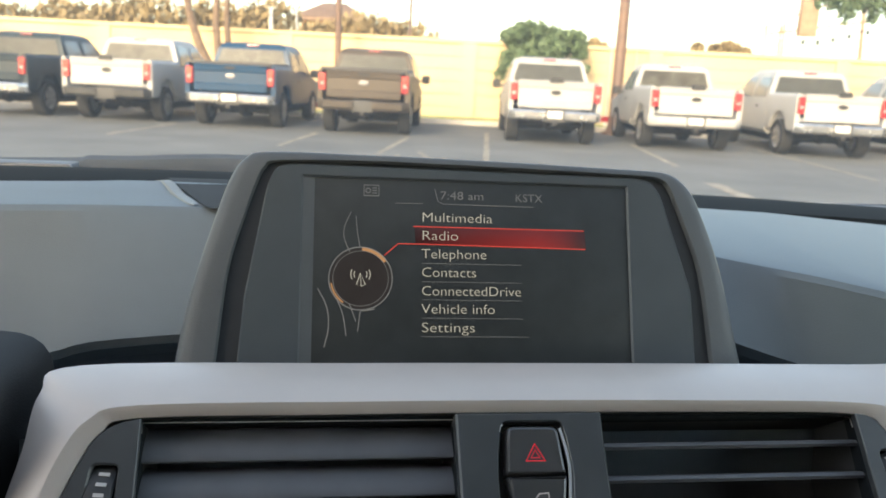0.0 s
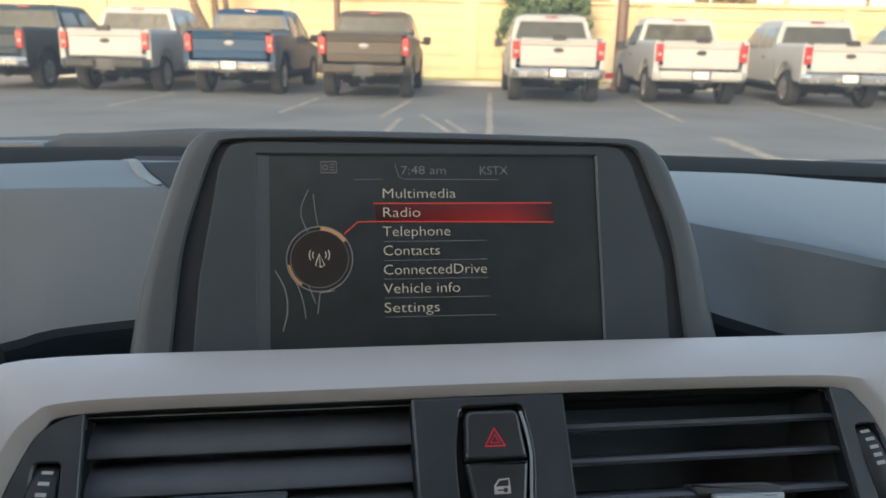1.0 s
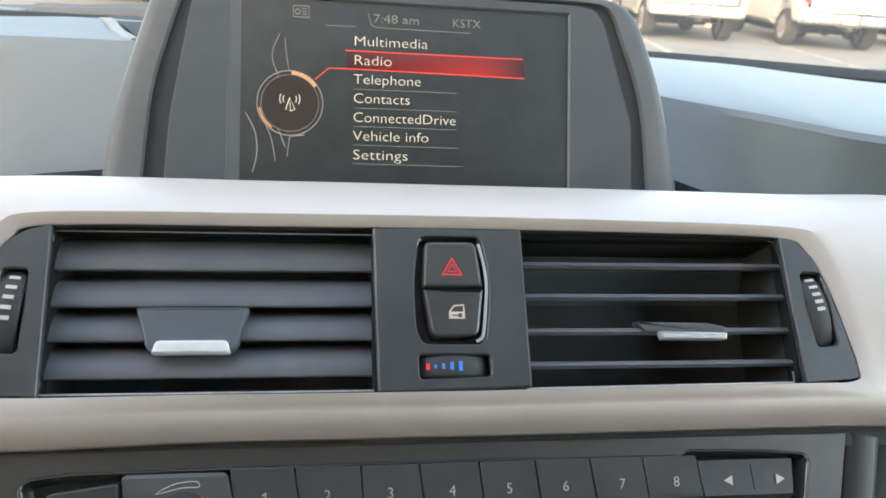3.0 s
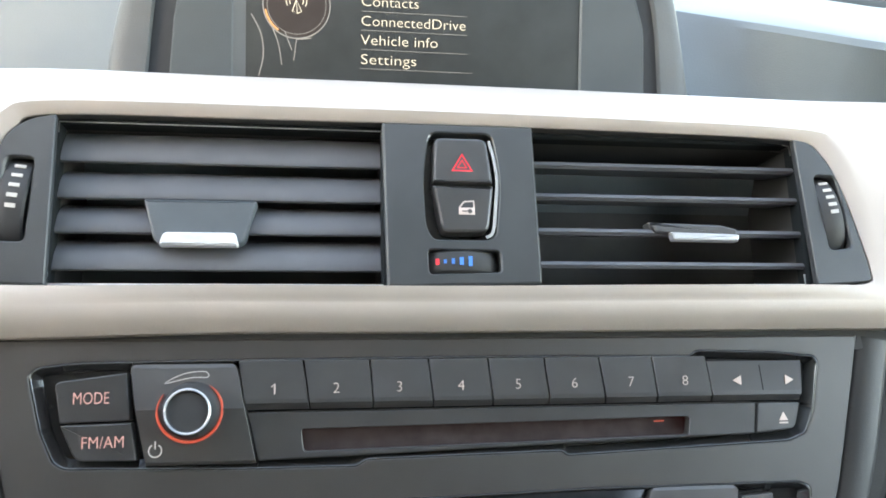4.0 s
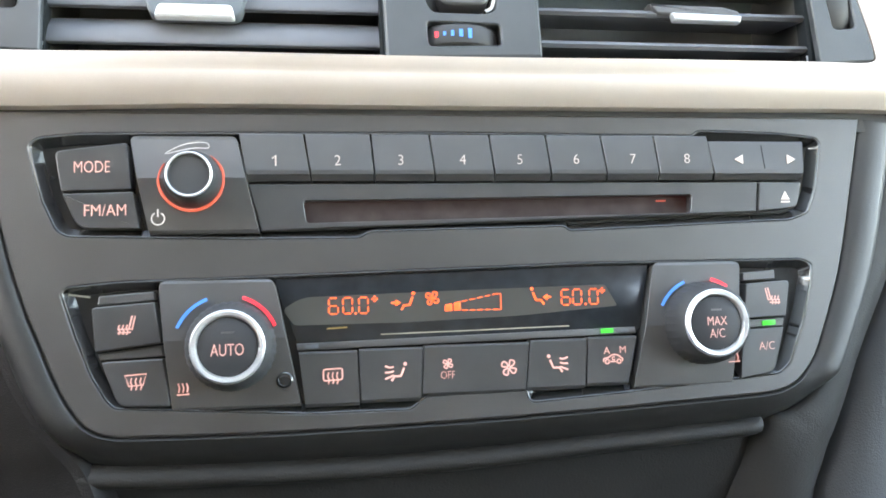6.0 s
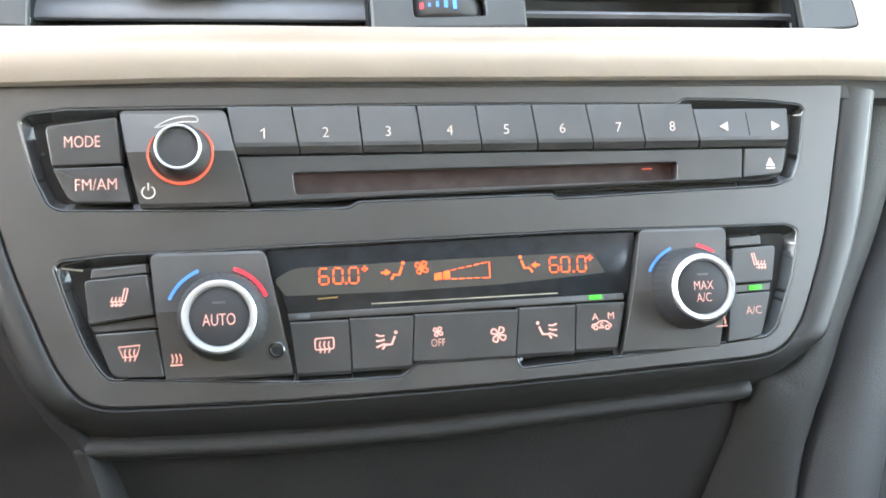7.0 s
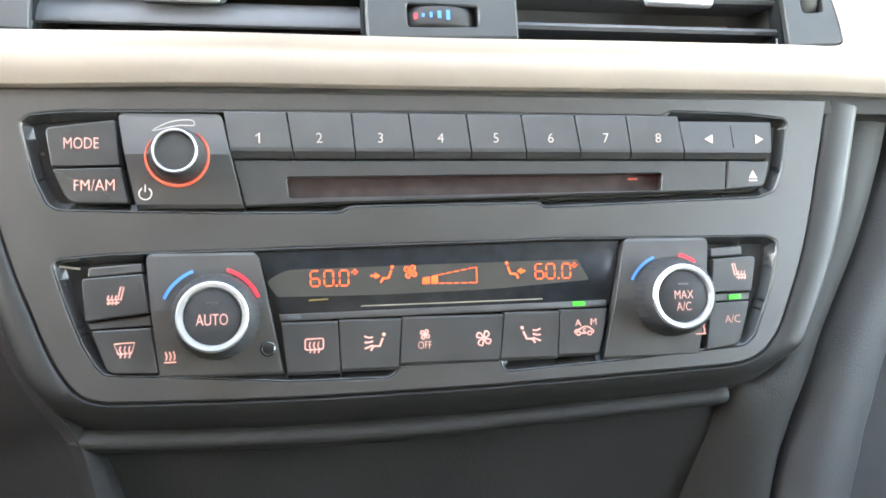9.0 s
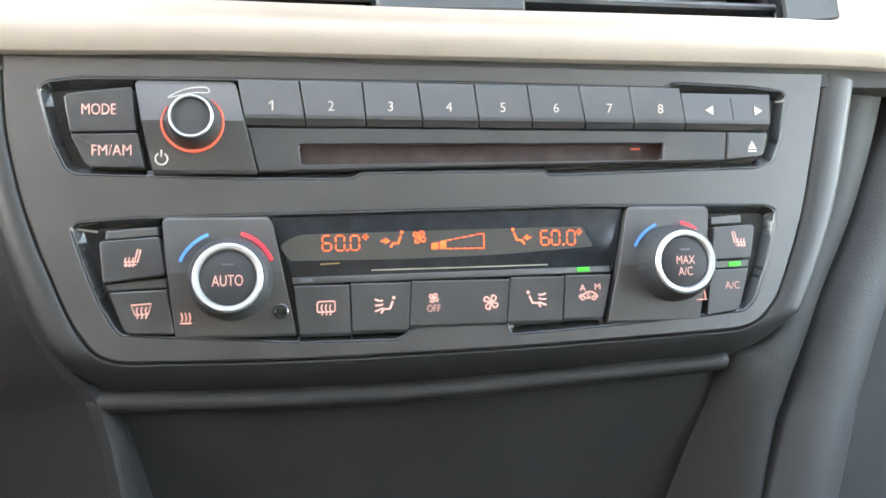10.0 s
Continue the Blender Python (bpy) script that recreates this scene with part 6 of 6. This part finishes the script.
        bm.faces.new([bm.verts.new((s * u * k, yy, z)) for s, u, z in ((-1, 0.90, 0.42), (-1, 0.985, 0.50), (-1, 1.0, 0.90), (-1, 0.97, z1), (1, 0.97, z1), (1, 1.0, 0.90), (1, 0.985, 0.50), (1, 0.90, 0.42))])
    part("cab_body", bm, coat, top, mm=False)
    bm = bmesh.new()
    rows = []
    for z, w, ya, yb in ((1.18, 0.95, y0 + 0.01, y1 + 0.12), (1.40, 0.93, y0 + 0.06, y1 - 0.16), (1.76, 0.82, y0 + 0.15, y1 - 0.60), (1.86, 0.76, y0 + 0.22, y1 - 0.72), (1.90, 0.62, y0 + 0.36, y1 - 0.85)):
        rows.append([Vector(p) for p in ((-w, ya, z), (-w, yb, z), (w, yb, z), (w, ya, z), (-w, ya, z))])
    sweep(bm, rows)
    bm.faces.new([bm.verts.new(p) for p in rows[-1][:4]])
    part("glasshouse", bm, coat, top, mm=False, sharp=20)
    bm = bmesh.new()
    bm.faces.new([bm.verts.new(p) for p in ((-0.84, y0 + 0.030, 1.34), (0.84, y0 + 0.030, 1.34), (0.72, y0 + 0.125, 1.74), (-0.72, y0 + 0.125, 1.74))])
    bmesh.ops.solidify(bm, geom=bm.faces[:], thickness=0.02)
    part("rear_window", bm, glass, top, "dark tinted rear window", mm=False)
    for s in (-1, 1):
        spans = ((y0 + 0.22, y0 + 1.05), (y0 + 1.12, y1 - 0.36)) if crew else ((y0 + 0.22, y1 - 0.36),)
        for a, b in spans:
            bm = bmesh.new()
            sweep(bm, [[Vector((s * x, a + d * 0.5, z)), Vector((s * x, b - d * 2.4, z))] for x, z, d in ((0.94, 1.25, 0), (0.962, 1.26, 0), (0.945, 1.40, 0.02), (0.848, 1.72, 0.08), (0.82, 1.72, 0.08))])
            part("side_window", bm, TINT_SIDE, top, "side window coloured for the reflected sky", mm=False)
        bm = bmesh.new()
        slab(bm, rounded([(s * 1.04, 1.14), (s * 1.24, 1.13), (s * 1.25, 1.34), (s * 1.05, 1.34)], 0.04), 0, 0.14, 0.03)
        bmesh.ops.transform(bm, matrix=Matrix(((1, 0, 0, 0), (0, 0, -1, y1 - 0.25), (0, 1, 0, 0), (0, 0, 0, 1))), verts=bm.verts)
        mirror = part("wing_mirror", bm, BLACK_PLASTIC, top, "black wing mirror", mm=False)
        bm = bmesh.new()
        box(bm, min(s * 0.92, s * 1.08), max(s * 0.92, s * 1.08), y1 - 0.37, y1 - 0.28, 1.17, 1.22, 0.01)
        part("mirror_arm", bm, BLACK_PLASTIC, mirror, mm=False)
        bm = bmesh.new()
        box(bm, min(s * 1.0, s * 1.012), max(s * 1.0, s * 1.012), y0 + 0.55, y0 + 0.72, 1.02, 1.06, 0.003)
        part("door_handle", bm, BLACK_PLASTIC, top, mm=False)
    bm = bmesh.new()
    box(bm, -0.14, 0.14, y0 + 0.15, y0 + 0.28, 1.83, 1.86, 0.008)
    part("brake_lamp", bm, LAMP_RED, top, "high red brake lamp", mm=False)
    for s in (-1, 1):
        wheel(top, s * 0.85, 0.98)
        wheel(top, s * 0.85, length - 0.85)
    return top


WHITE_PAINT = paint("white_truck_paint", (0.36, 0.36, 0.355))
BLUE_PAINT = paint("dark_blue_truck_paint", (0.007, 0.038, 0.086))
GREY_PAINT = paint("bronze_grey_truck_paint", (0.064, 0.053, 0.043), 0.1)
NAVY_PAINT = paint("charcoal_blue_truck_paint", (0.024, 0.036, 0.046), 0.1)
SILVER_PAINT = paint("silver_white_truck_paint", (0.34, 0.34, 0.335), 0.1)

truck(-10.65, 17.35, NAVY_PAINT, "charcoal-blue pickup truck with crew cab, parked nose in", chrome=True, handle=False)
truck(-7.92, 17.40, WHITE_PAINT, "white pickup truck with black bumper, parked nose in", chrome=False, board=False, glass=TINT_PALE)
truck(-5.20, 17.40, BLUE_PAINT, "dark blue pickup truck with black bed cover and chrome bumper", chrome=True, cover=True, glass=TINT_PALE, handle=False)
truck(-2.25, 17.20, GREY_PAINT, "bronze-grey pickup truck with painted bumper beside the empty bay", board=False, wings=GREY_PAINT, cover=True, handle=False)
truck(1.88, 17.20, SILVER_PAINT, "silver-white pickup truck with chrome bumper beside the empty bay", chrome=True)
truck(4.95, 17.45, WHITE_PAINT, "white work pickup truck with white bumper wings", crew=False, bed=2.0, glass=TINT_PALE, wings=WHITE_PAINT)
truck(8.05, 17.35, WHITE_PAINT, "white crew-cab pickup truck with chrome bumper", chrome=True)
truck(11.1, 17.30, WHITE_PAINT, "white pickup truck at the end of the row", chrome=True)


# ---------- trees, poles, buildings beyond ----------
def tree(base, trunk_lines, blobs, count, size, mat, label, seed):
    top = thing("tree", ROW @ Matrix.Translation(base), label, "tree", "trees by the wall")
    for pts, r0, r1 in trunk_lines:
        bm = bmesh.new()
        limb(bm, pts, r0, r1)
        part("trunk", bm, BARK, top, mm=False)
    bm = bmesh.new()
    leaf_cloud(bm, blobs, count, size, random.Random(seed))
    part("crown", bm, mat, top, mm=False, sharp=180)


tree((-7.75, 24.4, 0.1), [([(0.1, 0, 0), (0.0, 0, 0.9), (-0.45, 0, 1.9), (-0.8, 0, 3.2), (-1.2, 0.2, 4.8)], 0.19, 0.08), ([(0.15, 0, 0.4), (0.15, 0, 1.6), (0.1, 0, 2.8), (0.3, 0, 4.8)], 0.14, 0.07), ([(0.2, 0, 0.6), (0.45, 0, 1.7), (0.42, 0, 2.9), (0.7, 0, 4.6)], 0.12, 0.06)],
     [((-1.6, 0, 5.4), (1.6, 1.4, 0.9)), ((0.4, 0, 5.6), (1.6, 1.4, 1.0)), ((1.8, 0, 5.2), (1.2, 1.2, 0.7))], 2500, 0.12, LEAF, "bare-stemmed tree with several slim trunks by the wall", 3)
clumps = random.Random(21)
crown = []
while len(crown) < 190:
    u, y, z = clumps.uniform(-1.35, 1.42), clumps.uniform(-0.5, 0.5), clumps.uniform(0.6, 3.0)
    roof = float(np.interp(u, (-1.4, -1.1, -0.77, -0.45, -0.18, 0.3, 0.55, 1.0, 1.3, 1.42), (2.5, 2.75, 2.94, 2.90, 2.85, 2.78, 2.76, 2.72, 2.3, 1.6)))
    if z < roof - 0.14 and abs(u) < 1.22 + 0.12 * math.sin(5 * z):
        r = clumps.uniform(0.12, 0.28)
        crown.append(((u, y, z), (r * 1.1, r, r * 0.9)))
tree((2.25, 24.6, 0.2), [([(0, 0, -0.12), (0.05, 0, 0.8), (0, 0, 1.6)], 0.14, 0.08)], crown, 26000, 0.075, LEAF, "dense rounded green tree standing before the wall", 5)



def hedge(name, label, blobs, count, size, mat, seed):
    bm = bmesh.new()
    leaf_cloud(bm, blobs, count, size, random.Random(seed))
    alone(name, bm, mat, ROW, label, "trees", kind="stuff", sharp=180)


rng = random.Random(11)
hedge("far_trees", "dull olive treetops rising beyond the wall", [((-34 + 1.35 * k + rng.uniform(-0.5, 0.5), 42 + rng.uniform(-2, 2), 3.3 + rng.uniform(-0.3, 0.5)), (1.8, 1.5, rng.uniform(0.7, 1.2))) for k in range(24) if k not in (5, 6, 16, 19)], 9000, 0.22, LEAF_DARK, 12)
bush = [((x + rng.uniform(-0.15, 0.15), 38 + rng.uniform(-0.4, 0.4), z), (r, 0.5, r * 0.8)) for x, z, r in ((5.5, 3.15, 0.24), (5.85, 3.25, 0.28), (6.2, 3.08, 0.22), (10.4, 3.1, 0.24), (10.7, 3.25, 0.30), (11.3, 3.2, 0.30), (11.7, 3.35, 0.34), (12.1, 3.25, 0.32), (12.8, 3.15, 0.26))]
hedge("far_bush", "low round bushes showing over the wall", bush, 3600, 0.11, LEAF_DARK, 13)
sprays = [((8.4 + 3.0 * k / 33 + rng.uniform(-0.1, 0.1), 20 + rng.uniform(-0.4, 0.4), 3.75 + rng.uniform(-0.5, 0.15) * (0.5 + 0.5 * abs(math.sin(k * 1.7)))), (0.13, 0.2, rng.uniform(0.18, 0.34))) for k in range(34)]
hedge("overhanging_branch", "leafy branch hanging into view over the lot", sprays, 5200, 0.06, LEAF, 14)


def pole(x, y, h, r, label, mat=None):
    bm = bmesh.new()
    lathe(bm, [(r * 2.2, 0), (r * 2.2, 0.06), (r * 1.3, 0.10), (r, 0.3), (r * 0.8, h)], n=14)
    alone("lamp_post", bm, mat or POLE, ROW @ Matrix.Translation((x, y, 0.1 if y < 25 and y > 23.5 else 0.0)), label, "post", "posts by the wall")


pole(-3.95, 24.3, 9.0, 0.10, "slim brown steel post behind the trucks")
pole(4.12, 22.4, 9.0, 0.16, "thick brown steel post beside the white truck")
pole(-2.65, 36.0, 9.5, 0.07, "thin distant dark post beyond the wall")
pole(-9.76, 40.0, 4.25, 0.11, "pale distant post beyond the wall", PALE)
pole(-8.5, 40.0, 4.0, 0.06, "pale distant post beyond the wall", PALE)
pole(4.24, 24.5, 2.55, 0.035, "thin tan post by the wall", CONCRETE)
pole(5.0, 24.5, 2.4, 0.03, "thin tan post by the wall", CONCRETE)
pole(2.56, 36.0, 5.2, 0.03, "thin distant mast rising beyond the wall", CONCRETE)


def building(x, y, w, d, h, wall_mat, label, roof_h, openings):
    top = thing("building", ROW @ Matrix.Translation((x, y, 0)), label, "building")
    bm = bmesh.new()
    box(bm, 0, w, 0, d, 0, h)
    part("wall", bm, wall_mat, top, mm=False)
    bm = bmesh.new()
    a = [bm.verts.new(p) for p in ((-0.6, -0.8, h), (w + 0.6, -0.8, h), (w + 0.6, d + 0.6, h), (-0.6, d + 0.6, h))]
    b = [bm.verts.new(p) for p in ((-0.6, -0.8, h + 0.25), (w + 0.6, -0.8, h + 0.25), (w + 0.6, d + 0.6, h + 0.25), (-0.6, d + 0.6, h + 0.25))]
    c = [bm.verts.new(p) for p in ((w * 0.3, d * 0.4, h + roof_h), (w * 0.7, d * 0.4, h + roof_h), (w * 0.7, d * 0.6, h + roof_h), (w * 0.3, d * 0.6, h + roof_h))]
    bridge(bm, a, b)
    bridge(bm, b, c)
    bm.faces.new(c)
    part("roof", bm, ROOFING, top, mm=False)
    for k in range(openings):
        bm = bmesh.new()
        u = w * (k + 0.5) / openings
        slab(bm, [(u - 0.6, h - 1.7), (u + 0.6, h - 1.7), (u + 0.6, h - 0.5), (u - 0.6, h - 0.5)], 0, 0.05, 0.01)
        bmesh.ops.transform(bm, matrix=Matrix(((1, 0, 0, 0), (0, 0, -1, -0.003), (0, 1, 0, 0), (0, 0, 0, 1))), verts=bm.verts)
        part("window", bm, TINT, top, "dark window", mm=False)
    return top


building(-12.4, 60, 4.2, 6, 4.9, HOUSE_WARM, "warm orange building far beyond the wall", 1.5, 3)


def beam(bm, a, b, r):
    limb(bm, [a, tuple((p + q) / 2 for p, q in zip(a, b)), b], r, r, 6)


def canopy():
    """Open steel framework with a hanging sign box, beyond the wall."""
    top = thing("canopy", ROW, "open pale steel framework with a brown sign box", "canopy")

    def bar(name, a, b, r, mat, label=""):
        bm = bmesh.new()
        beam(bm, a, b, r)
        part(name, bm, mat, top, label, mm=False)

    for x, y, mat in ((14.32, 40.0, HOUSE_WALL), (15.1, 40.0, WOOD_POST), (14.7, 41.4, HOUSE_WALL), (15.45, 41.4, WOOD_POST)):
        bar("post", (x + 0.05, y, 0), (x - 0.04, y, 4.7), 0.055, mat)
    bar("post", (19.0, 40.0, 0), (18.66, 40.0, 6.4), 0.10, WOOD_POST, "brown timber post")
    low, high = [], []
    for k in range(8):
        x = 14.25 + 0.72 * k
        low.append((x, 40.0, 4.17 + 0.165 * (x - 14.3)))
        high.append((x, 40.0, 4.66 + 0.35 * (x - 14.25)))
    bar("beam", low[0], low[-1], 0.05, WOOD_POST, "brown lower truss beam")
    bar("beam", high[0], high[-1], 0.05, WOOD_POST, "brown upper truss beam")
    bar("beam", (14.3, 40.0, 3.95), (15.1, 40.0, 4.0), 0.025, HOUSE_WALL)
    for k in range(7):
        bar("brace", low[k], high[k + 1], 0.022, HOUSE_WALL)
        bar("strut", low[k + 1], high[k + 1], 0.022, HOUSE_WALL)
    for a, b in (((18.9, 40.0, 3.75), (21.4, 40.0, 2.5)), ((18.9, 40.0, 3.3), (21.4, 40.0, 4.4)), ((14.3, 40, 3.2), (15.1, 40, 3.95))):
        bar("stay", a, b, 0.02, WOOD_POST)
    bm = bmesh.new()
    sweep(bm, [[Vector((14.2, y, 4.75 + dz)), Vector((15.6, y, 5.25 + dz))] for y, dz in ((39.9, 0), (39.9, 0.05), (42.5, 0.15), (42.5, 0.10))])
    part("roof_sheet", bm, HOUSE_WALL, top, mm=False)
    bm = bmesh.new()
    slab(bm, [(15.62, 39.6), (16.46, 39.6), (16.46, 39.95), (15.62, 39.95)], 4.10, 5.9, 0.03)
    part("sign_box", bm, WOOD_POST, top, "plain brown sign box", mm=False)


canopy()


def guard_rail(x0, x1):
    top = thing("guard_rail", ROW @ Matrix.Translation((x0, 23.08, 0)), "short low red-painted guard rail by the kerb", "guard rail", "red guard rails")
    bm = bmesh.new()
    box(bm, 0, x1 - x0, -0.03, 0.03, 0.30, 0.46, 0.01)
    part("rail", bm, LAMP_RED, top, mm=False)
    for x in (0.1, x1 - x0 - 0.1):
        bm = bmesh.new()
        box(bm, x - 0.03, x + 0.03, 0.03, 0.09, 0.0, 0.46, 0.005)
        part("post", bm, POLE, top, mm=False)


guard_rail(-4.6, -3.5)
guard_rail(3.5, 4.25)


def light_string():
    top = thing("light_string", ROW, "string of small dark lamps hanging beside the building", "light string")
    pts = smooth_line([(15.0, 38, 3.85), (15.9, 38, 3.84), (16.95, 38, 4.10), (18.1, 38, 4.40), (20.5, 38, 5.0)], 3)
    bm = bmesh.new()
    limb(bm, pts, 0.02, 0.02, 5)
    part("cable", bm, UNDER, top, mm=False)
    bm = bmesh.new()
    limb(bm, [(15.0, 38, 0), (15.0, 38, 2.0), (15.0, 38, 3.88)], 0.03, 0.025, 8)
    part("post", bm, UNDER, top, mm=False)
    for k in range(1, len(pts), 2):
        bm = bmesh.new()
        lathe(bm, [(0.03, 0.12), (0.05, 0.06), (0.11, -0.08), (0.10, -0.10)], n=10)
        bmesh.ops.translate(bm, vec=pts[k] - Vector((0, 0, 0.1)), verts=bm.verts)
        part("lamp_shade", bm, UNDER, top, "small dark lamp shade", mm=False)


light_string()


STREAK_GREY = material("pale_grey_streak", (0.15, 0.155, 0.16), 0.6, vary=0.15, scale=30)
WIPER = material("weathered_wiper_plastic", (0.060, 0.066, 0.070), 0.6, vary=0.15, scale=20, bump=0.3, grain=800)


# ---------- cowl and wipers below the windscreen ----------
def cowl():
    bm = bmesh.new()
    rows = []
    for y, z in ((0.43, 1.07), (0.44, 1.094), (0.50, 1.094), (0.62, 1.072), (0.80, 1.01), (1.7, 0.84)):
        rows.append([Vector((x, y - 0.10 * (x / 0.75) ** 2, z - 0.02 * (x / 0.75) ** 2)) for x in [-0.78 + 0.13 * k for k in range(13)]])
    sweep(bm, rows)
    alone("cowl", bm, BLACK_PLASTIC, Matrix(), "black cowl panel at the foot of the windscreen", "cowl")
    for line in ([(-0.70, 1.118), (-0.40, 1.1275), (-0.288, 1.1305), (-0.284, 1.1325), (-0.244, 1.1330), (-0.216, 1.1350), (-0.173, 1.1368), (-0.08, 1.1362), (0.02, 1.130)], [(0.20, 1.106), (0.271, 1.1115), (0.350, 1.1090), (0.421, 1.1120), (0.492, 1.1140), (0.60, 1.112), (0.70, 1.104)]):
        bm = bmesh.new()
        rows = [[Vector((x, 0.470 - 0.06 * (x / 0.7) ** 2 + dy, z - dz)) for dy, dz in ((0.0, 0.045), (0.0, 0.012), (0.003, 0.003), (0.010, 0.0), (0.020, 0.003), (0.024, 0.04))] for x, z in line]
        sweep(bm, rows)
        ob = alone("wiper", bm, WIPER, Matrix(), "grey-black wiper and its cover at the windscreen foot", "wiper", "windscreen wipers")
        if line[0][0] < 0:
            # pale bar added in place of a reflected streak, not a wiper part
            bm = bmesh.new()
            box(bm, -0.60, -0.2875, 0.430, 0.455, 1.1235, 1.1285, 0.0006)
            part("bright_streak", bm, STREAK_GREY, ob, "pale bar standing in for a bright streak", mm=False)


cowl()
